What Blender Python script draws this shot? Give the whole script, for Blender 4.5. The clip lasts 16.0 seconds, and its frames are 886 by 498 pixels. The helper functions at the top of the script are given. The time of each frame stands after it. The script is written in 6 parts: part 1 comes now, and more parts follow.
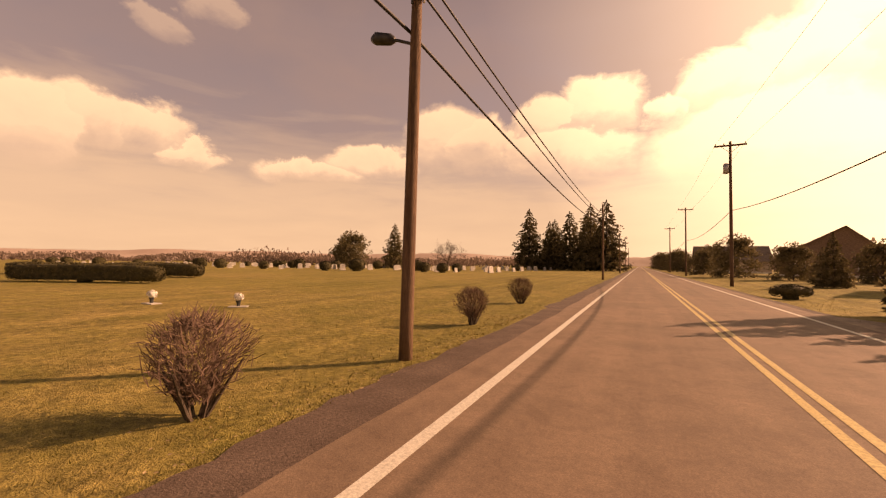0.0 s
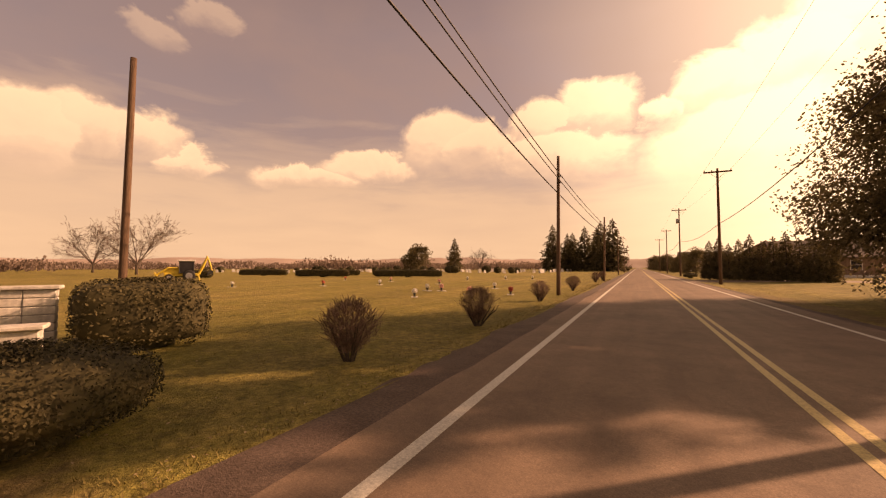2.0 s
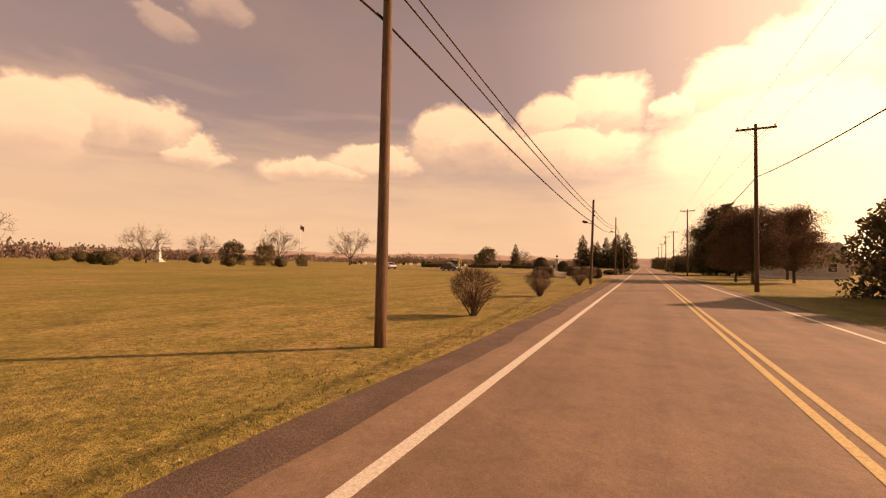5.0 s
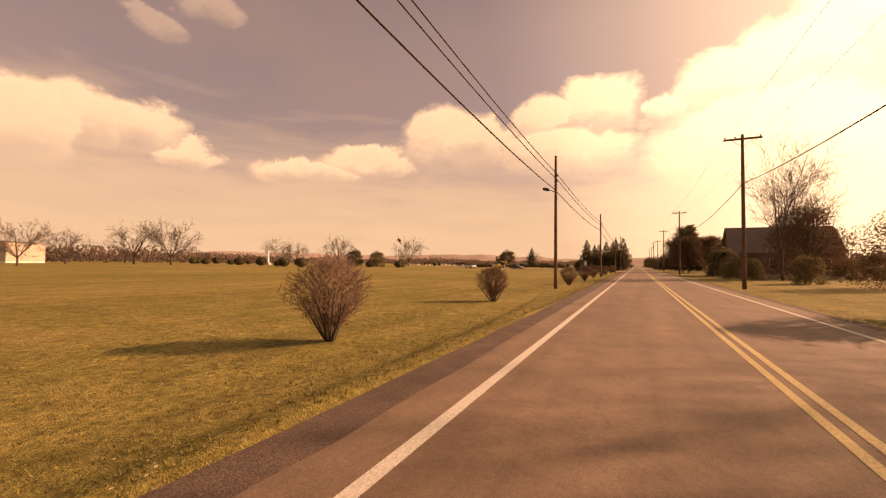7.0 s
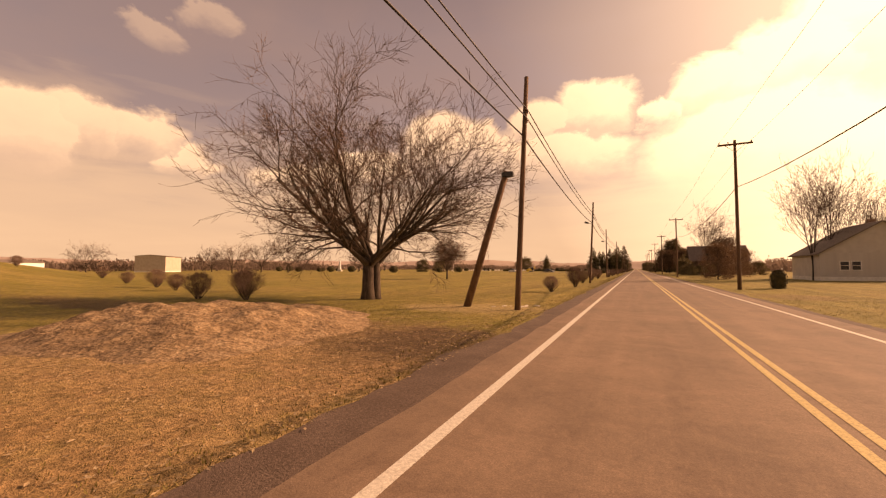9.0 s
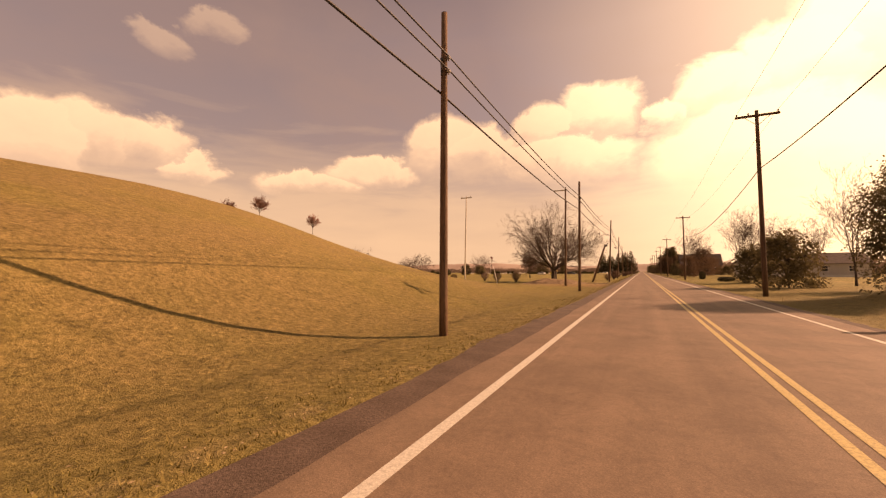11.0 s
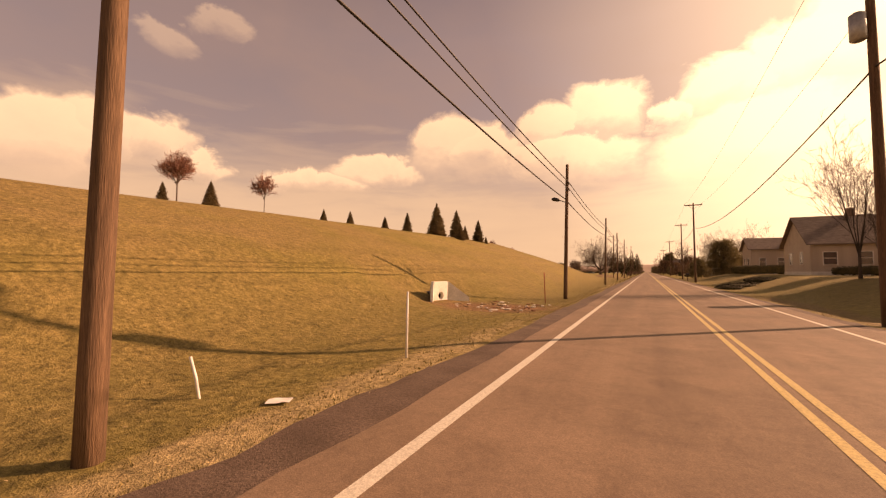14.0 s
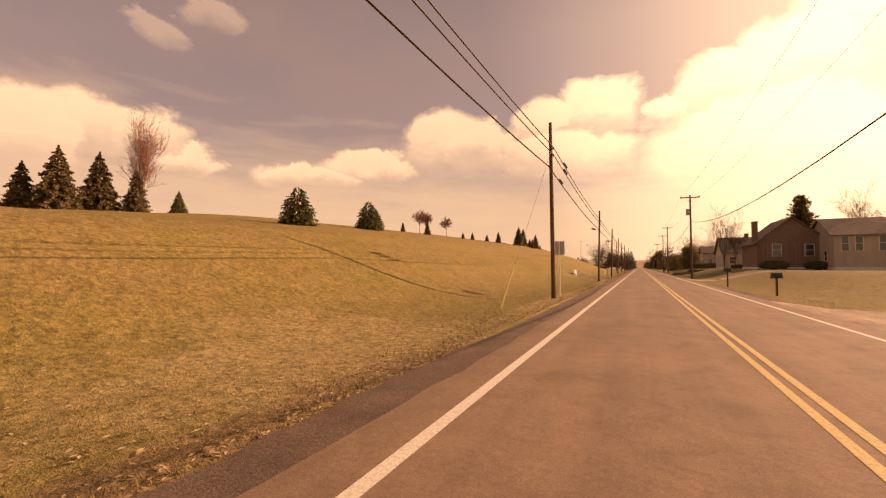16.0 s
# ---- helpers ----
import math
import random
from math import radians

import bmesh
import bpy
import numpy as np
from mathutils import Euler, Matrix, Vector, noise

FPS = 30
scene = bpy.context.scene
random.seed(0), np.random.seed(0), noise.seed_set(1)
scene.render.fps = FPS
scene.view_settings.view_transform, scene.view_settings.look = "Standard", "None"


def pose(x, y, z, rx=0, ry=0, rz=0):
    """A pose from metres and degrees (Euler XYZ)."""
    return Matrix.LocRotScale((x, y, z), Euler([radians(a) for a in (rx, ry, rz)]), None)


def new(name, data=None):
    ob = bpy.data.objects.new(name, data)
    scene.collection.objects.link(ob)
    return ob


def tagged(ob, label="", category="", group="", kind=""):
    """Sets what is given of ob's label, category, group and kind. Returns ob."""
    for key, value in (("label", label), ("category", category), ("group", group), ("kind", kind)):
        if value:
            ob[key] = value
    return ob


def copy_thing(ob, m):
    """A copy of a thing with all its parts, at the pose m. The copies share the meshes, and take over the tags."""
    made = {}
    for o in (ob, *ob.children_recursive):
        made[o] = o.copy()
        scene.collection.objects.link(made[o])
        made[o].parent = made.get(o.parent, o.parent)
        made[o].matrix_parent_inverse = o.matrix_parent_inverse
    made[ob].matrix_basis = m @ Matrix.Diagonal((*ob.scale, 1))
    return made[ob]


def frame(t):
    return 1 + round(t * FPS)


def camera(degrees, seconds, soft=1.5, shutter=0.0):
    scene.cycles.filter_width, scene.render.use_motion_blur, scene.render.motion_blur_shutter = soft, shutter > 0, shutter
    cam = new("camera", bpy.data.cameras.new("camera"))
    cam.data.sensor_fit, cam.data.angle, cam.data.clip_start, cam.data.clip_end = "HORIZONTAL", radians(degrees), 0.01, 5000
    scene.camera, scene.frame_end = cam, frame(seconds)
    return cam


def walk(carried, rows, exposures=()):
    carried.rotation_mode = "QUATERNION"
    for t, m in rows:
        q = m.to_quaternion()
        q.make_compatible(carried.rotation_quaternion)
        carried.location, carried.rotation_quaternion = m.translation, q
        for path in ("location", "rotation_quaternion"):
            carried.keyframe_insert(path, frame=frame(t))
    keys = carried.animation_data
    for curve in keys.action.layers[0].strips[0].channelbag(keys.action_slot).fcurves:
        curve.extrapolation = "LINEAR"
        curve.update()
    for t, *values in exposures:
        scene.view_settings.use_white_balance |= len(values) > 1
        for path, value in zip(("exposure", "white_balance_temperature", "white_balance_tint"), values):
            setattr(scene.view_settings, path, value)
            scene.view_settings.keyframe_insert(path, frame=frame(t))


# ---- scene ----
FOV = 94.87
cam = camera(FOV, 16.0, soft=1.25)
EYE_Z = 1.5
ROWS = [  # seconds, x, y, yaw, pitch, roll
    (0, -0.05, 0.00, 25.73, 2.02, 0.74),
    (0.5, 0.01, -10.73, 25.82, 2.66, -0.05),
    (1, -0.05, -21.38, 25.87, 2.21, 0.59),
    (1.5, 0.00, -31.56, 25.50, 2.74, -0.42),
    (2, -0.03, -42.70, 25.53, 2.60, -0.07),
    (2.5, -0.06, -54.44, 25.41, 2.20, 0.46),
    (3, -0.05, -67.04, 25.34, 2.31, 0.19),
    (3.5, -0.03, -79.60, 25.65, 2.10, 0.46),
    (4, 0.01, -92.13, 26.27, 1.93, 1.02),
    (6.3, -0.08, -149.64, 25.58, 1.83, 1.10),
    (6.5, -0.11, -154.63, 25.10, 1.73, 1.10),
    (7, -0.05, -167.54, 25.47, 2.00, 0.65),
    (7.5, -0.07, -180.34, 24.93, 1.72, 0.91),
    (8, -0.09, -193.65, 24.70, 2.20, 0.16),
    (8.5, -0.11, -206.39, 24.91, 2.23, 0.44),
    (9, -0.09, -219.26, 25.35, 2.77, 0.02),
    (9.5, -0.02, -231.74, 25.58, 3.29, -0.70),
    (9.7, -0.02, -236.53, 25.31, 3.52, -0.87),
    (11.8, 0.07, -285.39, 26.48, 3.17, -0.15),
    (12, 0.07, -289.92, 25.96, 3.48, -0.86),
    (12.5, 0.06, -301.71, 26.50, 3.23, -0.20),
    (13, 0.08, -313.27, 26.75, 3.13, -0.02),
    (13.5, 0.11, -323.70, 26.10, 3.83, -1.04),
    (14, 0.09, -334.24, 26.53, 3.13, 0.05),
    (14.5, 0.14, -344.81, 26.38, 3.24, -0.40),
    (15, 0.15, -356.61, 26.99, 2.43, 0.67),
    (15.5, 0.14, -368.62, 26.77, 2.32, 0.41),
    (16, 0.00, -380.64, 25.74, 2.46, 0.10),
]
SUN_AZ = 49.0      # degrees from +y towards +x
SUN_EL = 25.5
EXPOSURE, KELVIN, TINT = 0.15, 15200, 54
walk(cam, [(t, pose(x, y, EYE_Z, 90 + pitch, -roll, yaw)) for t, x, y, yaw, pitch, roll in ROWS],
     exposures=[(0.0, EXPOSURE, KELVIN, TINT), (16.0, EXPOSURE, KELVIN, TINT)])

# ---------------------------------------------------------------- light
sun_dir = Vector((math.sin(radians(SUN_AZ)) * math.cos(radians(SUN_EL)),
                  math.cos(radians(SUN_AZ)) * math.cos(radians(SUN_EL)), math.sin(radians(SUN_EL))))
sun = new("sun", bpy.data.lights.new("sun", "SUN"))
sun.data.energy, sun.data.angle, sun.data.color = 5.0, radians(0.5), (1.0, 0.92, 0.80)
sun.rotation_euler = sun_dir.to_track_quat("Z", "Y").to_euler()


class Nodes:
    """Short ways to make and join shader nodes."""

    def __init__(self, tree):
        self.tree = tree
        tree.nodes.clear()

    def add(self, kind, **values):
        n = self.tree.nodes.new(kind)
        for k, v in values.items():
            n.inputs[k].default_value = v
        return n

    def vec(self, op, a, b):
        n = self.add("ShaderNodeVectorMath")
        n.operation = op
        self.join(a, n.inputs[0])
        n.inputs[1].default_value = b
        return n.outputs["Value"] if op == "DOT_PRODUCT" else n.outputs[0]

    def join(self, a, b):
        self.tree.links.new(a, b)

    def math(self, op, a, b=None, clamp=False):
        n = self.add("ShaderNodeMath")
        n.operation, n.use_clamp = op, clamp
        for i, v in enumerate((a, b)):
            if v is None:
                continue
            if isinstance(v, (int, float)):
                n.inputs[i].default_value = v
            else:
                self.join(v, n.inputs[i])
        return n.outputs[0]

    def noise(self, vector, scale, detail=4.0, rough=0.55, distort=0.0):
        n = self.add("ShaderNodeTexNoise", Scale=scale, Detail=detail, Roughness=rough, Distortion=distort)
        if vector is not None:
            self.join(vector, n.inputs["Vector"])
        return n.outputs["Fac"]

    def ramp(self, fac, stops):
        n = self.add("ShaderNodeValToRGB")
        e = n.color_ramp.elements
        while len(e) < len(stops):
            e.new(0.5)
        for i, (p, c) in enumerate(stops):
            e[i].position = p
            e[i].color = (*c, 1) if len(c) == 3 else c
        self.join(fac, n.inputs[0])
        return n.outputs[0]

    def mix(self, fac, a, b, mode="MIX"):
        n = self.add("ShaderNodeMix")
        n.data_type, n.blend_type = "RGBA", mode
        for socket, v in ((n.inputs[0], fac), (n.inputs[6], a), (n.inputs[7], b)):
            if isinstance(v, (int, float)):
                socket.default_value = v
            elif isinstance(v, tuple):
                socket.default_value = (*v, 1)
            else:
                self.join(v, socket)
        return n.outputs[2]


def make_world():
    world = bpy.data.worlds.new("sky")
    scene.world = world
    world.use_nodes = True
    n = Nodes(world.node_tree)
    out = n.add("ShaderNodeOutputWorld")
    bg = n.add("ShaderNodeBackground", Strength=1.0)
    sky = n.add("ShaderNodeTexSky")
    sky.sky_type, sky.sun_disc = "NISHITA", False
    sky.sun_elevation, sky.sun_rotation = radians(SUN_EL), radians(SUN_AZ)
    sky.air_density, sky.dust_density, sky.ozone_density = 1.0, 1.6, 1.0
    co = n.add("ShaderNodeTexCoord").outputs["Generated"]
    sep = n.add("ShaderNodeSeparateXYZ")
    n.join(co, sep.inputs[0])
    # azimuth from +y towards +x as a fraction of the circle, and elevation in radians
    az = n.math("ADD", n.math("DIVIDE", n.math("ARCTAN2", sep.outputs[0], sep.outputs[1]), 2 * math.pi), 0.5)
    el = n.math("ARCSINE", sep.outputs[2])
    # the sky's own directions in degrees, pushed about by noise so that cloud edges billow
    fine = n.add("ShaderNodeTexNoise", Scale=8.0, Detail=9.0, Roughness=0.6, Distortion=0.25)
    n.join(n.vec("MULTIPLY", co, (1, 1, 1.35)), fine.inputs["Vector"])
    push = n.vec("MULTIPLY", n.vec("SUBTRACT", fine.outputs["Color"], (0.5, 0.5, 0.5)), (9.0, 7.0, 0.0))
    flat = n.add("ShaderNodeCombineXYZ")
    n.join(n.math("MULTIPLY", n.math("SUBTRACT", az, 0.5), 360.0), flat.inputs[0])
    n.join(n.math("MULTIPLY", el, 180 / math.pi), flat.inputs[1])
    where = n.add("ShaderNodeVectorMath")
    n.join(flat.outputs[0], where.inputs[0]), n.join(push, where.inputs[1])
    cover, head = None, None
    for a, e, w, h in CLOUDS:
        rel = n.vec("DIVIDE", n.vec("SUBTRACT", where.outputs[0], (a, e, 0)), (w, h, 1))
        far = n.add("ShaderNodeVectorMath")
        far.operation = "LENGTH"
        n.join(rel, far.inputs[0])
        up = n.vec("DOT_PRODUCT", rel, (0, 1, 0))
        body = n.math("MULTIPLY", n.math("SUBTRACT", 1.15, far.outputs["Value"]), 3.4, True)
        body = n.math("MULTIPLY", body, n.math("ADD", n.math("MULTIPLY", up, 0.85), 0.95, True))
        top = n.math("MULTIPLY", body, n.math("ADD", n.math("MULTIPLY", up, 0.45), 0.55, True))
        if e > 25.5:
            body, top = n.math("MULTIPLY", body, 0.4), n.math("MULTIPLY", top, 0.4)
        cover = body if cover is None else n.math("MAXIMUM", cover, body)
        head = top if head is None else n.math("MAXIMUM", head, top)
    broad = n.noise(n.vec("MULTIPLY", co, (1, 1, 2.2)), 2.6, 5.0, 0.55, 0.2)
    streaks = n.noise(n.vec("MULTIPLY", co, (1, 1, 6.0)), 4.0, 6.0, 0.55, 0.3)
    near = n.ramp(n.vec("DOT_PRODUCT", co, sun_dir), [(0.50, (0, 0, 0)), (0.72, (0.42, 0.42, 0.42)), (0.93, (1, 1, 1))])
    lit = n.mix(near, CLOUD_FAR, CLOUD_NEAR)
    # bright heads over greyer undersides
    shade = n.mix(head, (0.74, 0.73, 0.75), (1.06, 1.06, 1.01))
    shade = n.mix(n.math("MULTIPLY", near, 0.8), shade, (1.0, 1.0, 1.0))
    cloud = n.mix(1.0, lit, shade, "MULTIPLY")
    clear = n.mix(1.0, sky.outputs[0], (SKY_GAIN,) * 3, "MULTIPLY")
    clear = n.mix(n.ramp(broad, [(0.3, (0.35, 0.35, 0.35)), (0.7, (0.70, 0.70, 0.70))]), clear, VEIL)
    clear = n.mix(n.math("MULTIPLY", near, 0.45), clear, lit)
    # a deeper sky overhead
    clear = n.mix(1.0, clear, n.ramp(sep.outputs[2], [(0.50, (1, 1, 1)), (0.95, (0.36, 0.38, 0.44))]), "MULTIPLY")
    # pale layers of haze and far cloud towards the horizon
    low = n.math("ADD", n.math("MULTIPLY", el, 180 / math.pi), n.math("MULTIPLY", n.math("SUBTRACT", streaks, 0.5), 16.0))
    haze = n.ramp(n.math("DIVIDE", low, 20.0), [(0.05, (0.92, 0.92, 0.92)), (0.45, (0.70, 0.70, 0.70)), (0.62, (0.40, 0.40, 0.40)), (0.95, (0, 0, 0))])
    pale = n.mix(1.0, lit, n.mix(near, (0.80, 0.795, 0.76), (1.0, 1.0, 1.0)), "MULTIPLY")
    clear = n.mix(haze, clear, pale)
    n.join(n.mix(cover, clear, cloud), bg.inputs["Color"])
    n.join(bg.outputs[0], out.inputs[0])


SKY_GAIN = 0.105
CLOUD_FAR, CLOUD_NEAR, VEIL = (0.70, 0.755, 0.675), (1.48, 1.70, 1.42), (0.262, 0.275, 0.305)
# cumulus heads: azimuth, elevation, half width, half height in degrees
CLOUDS = [(-72, 13.2, 4.5, 4.2), (-68, 14.7, 4, 3.3), (-62.6, 15.1, 4.8, 3.1), (-58.2, 12.8, 3, 1.6), (-61.7, 26, 3.2, 1.8), (-56.2, 28.7, 3.6, 1.4), (-44.2, 12, 7, 1.7), (-35.2, 13.5, 6.6, 1.9),
          (-26.1, 17, 5.6, 4.2), (-20.1, 16.2, 6, 3.7), (-11.9, 18.8, 4, 3.6), (-5.5, 20.2, 5.2, 3.6), (-8.5, 15.1, 9.5, 3.3), (2.8, 18.6, 3.2, 1.8), (9, 20.3, 5.5, 3.7), (15.7, 21.1, 5.8, 5),
          (24, 23.5, 9, 7), (13, 12.7, 12, 7), (45, 25, 24, 15), (92, 16, 22, 7), (-165, 14, 20, 5)]
make_world()

# ---------------------------------------------------------------- materials


def material(name, stops, scale=3.0, rough=0.85, bump=0.3, bump_scale=40.0, metal=0.0, detail=6.0, fine=None, spread=0.0,
             stretch=(1, 1, 1), specular=0.3, translucent=0.0, bump_dist=0.02):
    """Noise-coloured surface: stops colour a broad noise, fine (scale, dark, light) adds grain, spread varies object by object."""
    m = bpy.data.materials.new(name)
    m.use_nodes = True
    n = Nodes(m.node_tree)
    out = n.add("ShaderNodeOutputMaterial")
    b = n.add("ShaderNodeBsdfPrincipled", Roughness=rough, Metallic=metal)
    b.inputs["Specular IOR Level"].default_value = specular
    co = n.add("ShaderNodeTexCoord").outputs["Object"]
    mp = n.add("ShaderNodeMapping")
    mp.inputs["Scale"].default_value = stretch
    n.join(co, mp.inputs[0])
    v = mp.outputs[0]
    col = n.ramp(n.noise(v, scale, detail), stops)
    if fine:
        g = n.ramp(n.noise(v, fine[0], 3.0, 0.6), [(0.3, (fine[1],) * 3), (0.7, (fine[2],) * 3)])
        col = n.mix(1.0, col, g, "MULTIPLY")
    if spread:
        info = n.add("ShaderNodeObjectInfo")
        isl = n.add("ShaderNodeNewGeometry").outputs["Random Per Island"]
        r = n.math("ADD", n.math("MULTIPLY", info.outputs["Random"], 0.5), n.math("MULTIPLY", isl, 0.5))
        s = n.ramp(r, [(0.0, (1 - spread,) * 3), (1.0, (1 + spread,) * 3)])
        col = n.mix(1.0, col, s, "MULTIPLY")
    n.join(col, b.inputs["Base Color"])
    if bump:
        bn = n.add("ShaderNodeBump", Strength=bump, Distance=bump_dist)
        n.join(n.noise(v, bump_scale, 5.0, 0.6), bn.inputs["Height"])
        n.join(bn.outputs[0], b.inputs["Normal"])
    shader = b.outputs[0]
    if translucent:
        t = n.add("ShaderNodeBsdfTranslucent")
        n.join(col, t.inputs["Color"])
        mx = n.add("ShaderNodeMixShader", Fac=translucent)
        n.join(shader, mx.inputs[1]), n.join(t.outputs[0], mx.inputs[2])
        shader = mx.outputs[0]
    n.join(shader, out.inputs[0])
    return m


# worn and strawy places in the lawn: x, y, half width, half length, colour, strength
SOIL, STRAW = (0.20, 0.125, 0.070), (0.46, 0.34, 0.19)
BARE_PATCHES = [(-5.5, -212.5, 5.0, 4.5, SOIL, 0.9), (-9.5, -214.5, 5.0, 2.5, STRAW, 0.5), (-5.0, -374.5, 3.2, 5.0, STRAW, 0.38), (-4.4, -384.0, 2.6, 5.0, STRAW, 0.3), (-3.5, -360.0, 0.9, 10.0, STRAW, 0.5), (-3.4, -378.0, 0.5, 9.0, SOIL, 0.7), (-5.0, -43.0, 3.2, 2.6, SOIL, 0.7),
                (-4.2, -65.0, 2.2, 3.0, SOIL, 0.8), (-5.8, -317.6, 3.4, 2.6, (0.24, 0.125, 0.068), 0.9), (-6.0, -204.0, 4.0, 2.4, STRAW, 0.5), (-16.0, -218.0, 9.0, 1.4, SOIL, 0.8), (-21.0, -209.5, 9.0, 2.0, (0.12, 0.075, 0.04), 0.8), (-4.2, -211.5, 2.0, 2.6, (0.11, 0.07, 0.04), 0.8), (-6.5, -216.5, 6.0, 4.0, (0.36, 0.225, 0.115), 0.75), (-6.0, -220.5, 5.0, 4.5, (0.30, 0.175, 0.085), 0.6), (-3.3, -334.0, 0.7, 14.0, STRAW, 0.65), (-3.3, -285.0, 0.5, 22.0, STRAW, 0.5),
                (8.0, -190.0, 2.2, 4.0, SOIL, 0.5), (6.4, -312.0, 1.0, 12.0, SOIL, 0.6), (6.2, -20.0, 1.2, 12.0, SOIL, 0.6)]


def grass_material():
    """Mown winter lawn: straw and green patches, mowing streaks, bare spots."""
    m = bpy.data.materials.new("winter_lawn")
    m.use_nodes = True
    n = Nodes(m.node_tree)
    out = n.add("ShaderNodeOutputMaterial")
    b = n.add("ShaderNodeBsdfPrincipled", Roughness=0.9)
    b.inputs["Specular IOR Level"].default_value = 0.15
    co = n.add("ShaderNodeTexCoord").outputs["Object"]
    broad = n.noise(co, 0.06, 5.0, 0.6)
    col = n.ramp(broad, [(0.30, (0.196, 0.162, 0.046)), (0.5, (0.268, 0.206, 0.066)), (0.72, (0.340, 0.240, 0.092))])
    patch = n.noise(co, 0.7, 5.0, 0.65)
    col = n.mix(n.ramp(patch, [(0.42, (0, 0, 0)), (0.75, (0.8, 0.8, 0.8))]), col, (0.160, 0.142, 0.032))
    mp = n.add("ShaderNodeMapping")
    mp.inputs["Scale"].default_value = (0.9, 0.03, 1)
    mp.inputs["Rotation"].default_value = (0, 0, radians(14))
    n.join(co, mp.inputs[0])
    streak = n.ramp(n.noise(mp.outputs[0], 1.0, 3.0), [(0.35, (0.84,) * 3), (0.65, (1.14,) * 3)])
    col = n.mix(1.0, col, streak, "MULTIPLY")
    # drier, browner turf on the hill side
    sep = n.add("ShaderNodeSeparateXYZ")
    n.join(co, sep.inputs[0])
    dry = n.add("ShaderNodeMapRange")
    n.join(n.math("ADD", sep.outputs[1], n.math("MULTIPLY", patch, 30.0)), dry.inputs[0])
    dry.inputs[1].default_value, dry.inputs[2].default_value = -190.0, -235.0
    worn = n.ramp(n.noise(co, 0.11, 5.0, 0.6, 0.5), [(0.35, (0.30, 0.30, 0.30)), (0.62, (0.88, 0.88, 0.88))])
    col = n.mix(n.math("MULTIPLY", dry.outputs[0], worn), col, (0.262, 0.178, 0.080))
    # damper, greener turf along the hill's foot
    foot = n.add("ShaderNodeMapRange")
    n.join(n.math("ADD", sep.outputs[0], n.math("MULTIPLY", patch, 7.0)), foot.inputs[0])
    foot.inputs[1].default_value, foot.inputs[2].default_value, foot.inputs[4].default_value = -11.0, -1.0, 0.55
    col = n.mix(n.math("MULTIPLY", dry.outputs[0], foot.outputs[0]), col, (0.175, 0.142, 0.050))
    for px, py, rx, ry, tone, amount in BARE_PATCHES:
        away = n.add("ShaderNodeVectorMath")
        away.operation = "LENGTH"
        n.join(n.vec("MULTIPLY", n.vec("SUBTRACT", co, (px, py, 0)), (1 / rx, 1 / ry, 0)), away.inputs[0])
        ragged = n.math("ADD", away.outputs["Value"], n.math("MULTIPLY", n.math("SUBTRACT", n.noise(co, 0.9, 5.0, 0.7), 0.5), 1.6))
        col = n.mix(n.ramp(ragged, [(0.55, (amount,) * 3), (1.05, (0, 0, 0))]), col, tone)
    clod = n.noise(co, 2.6, 5.0, 0.72, 0.6)
    col = n.mix(1.0, col, n.ramp(clod, [(0.30, (0.70, 0.72, 0.70)), (0.5, (1.0, 1.0, 1.0)), (0.70, (1.24, 1.22, 1.26))]), "MULTIPLY")
    straw = n.ramp(n.noise(co, 5.5, 5.0, 0.8, 1.2), [(0.60, (0, 0, 0)), (0.74, (0.40, 0.40, 0.40))])
    col = n.mix(straw, col, (0.42, 0.31, 0.16))
    blade = n.noise(co, 9.0, 4.0, 0.7)
    col = n.mix(1.0, col, n.ramp(blade, [(0.28, (0.45,) * 3), (0.72, (1.45,) * 3)]), "MULTIPLY")
    fine = n.noise(co, 45.0, 3.0, 0.7)
    col = n.mix(1.0, col, n.ramp(fine, [(0.3, (0.70,) * 3), (0.7, (1.25,) * 3)]), "MULTIPLY")
    n.join(col, b.inputs["Base Color"])
    bn = n.add("ShaderNodeBump", Strength=0.8, Distance=0.06)
    n.join(n.math("ADD", blade, n.math("MULTIPLY", fine, 0.5)), bn.inputs["Height"])
    n.join(bn.outputs[0], b.inputs["Normal"])
    n.join(b.outputs[0], out.inputs[0])
    return m


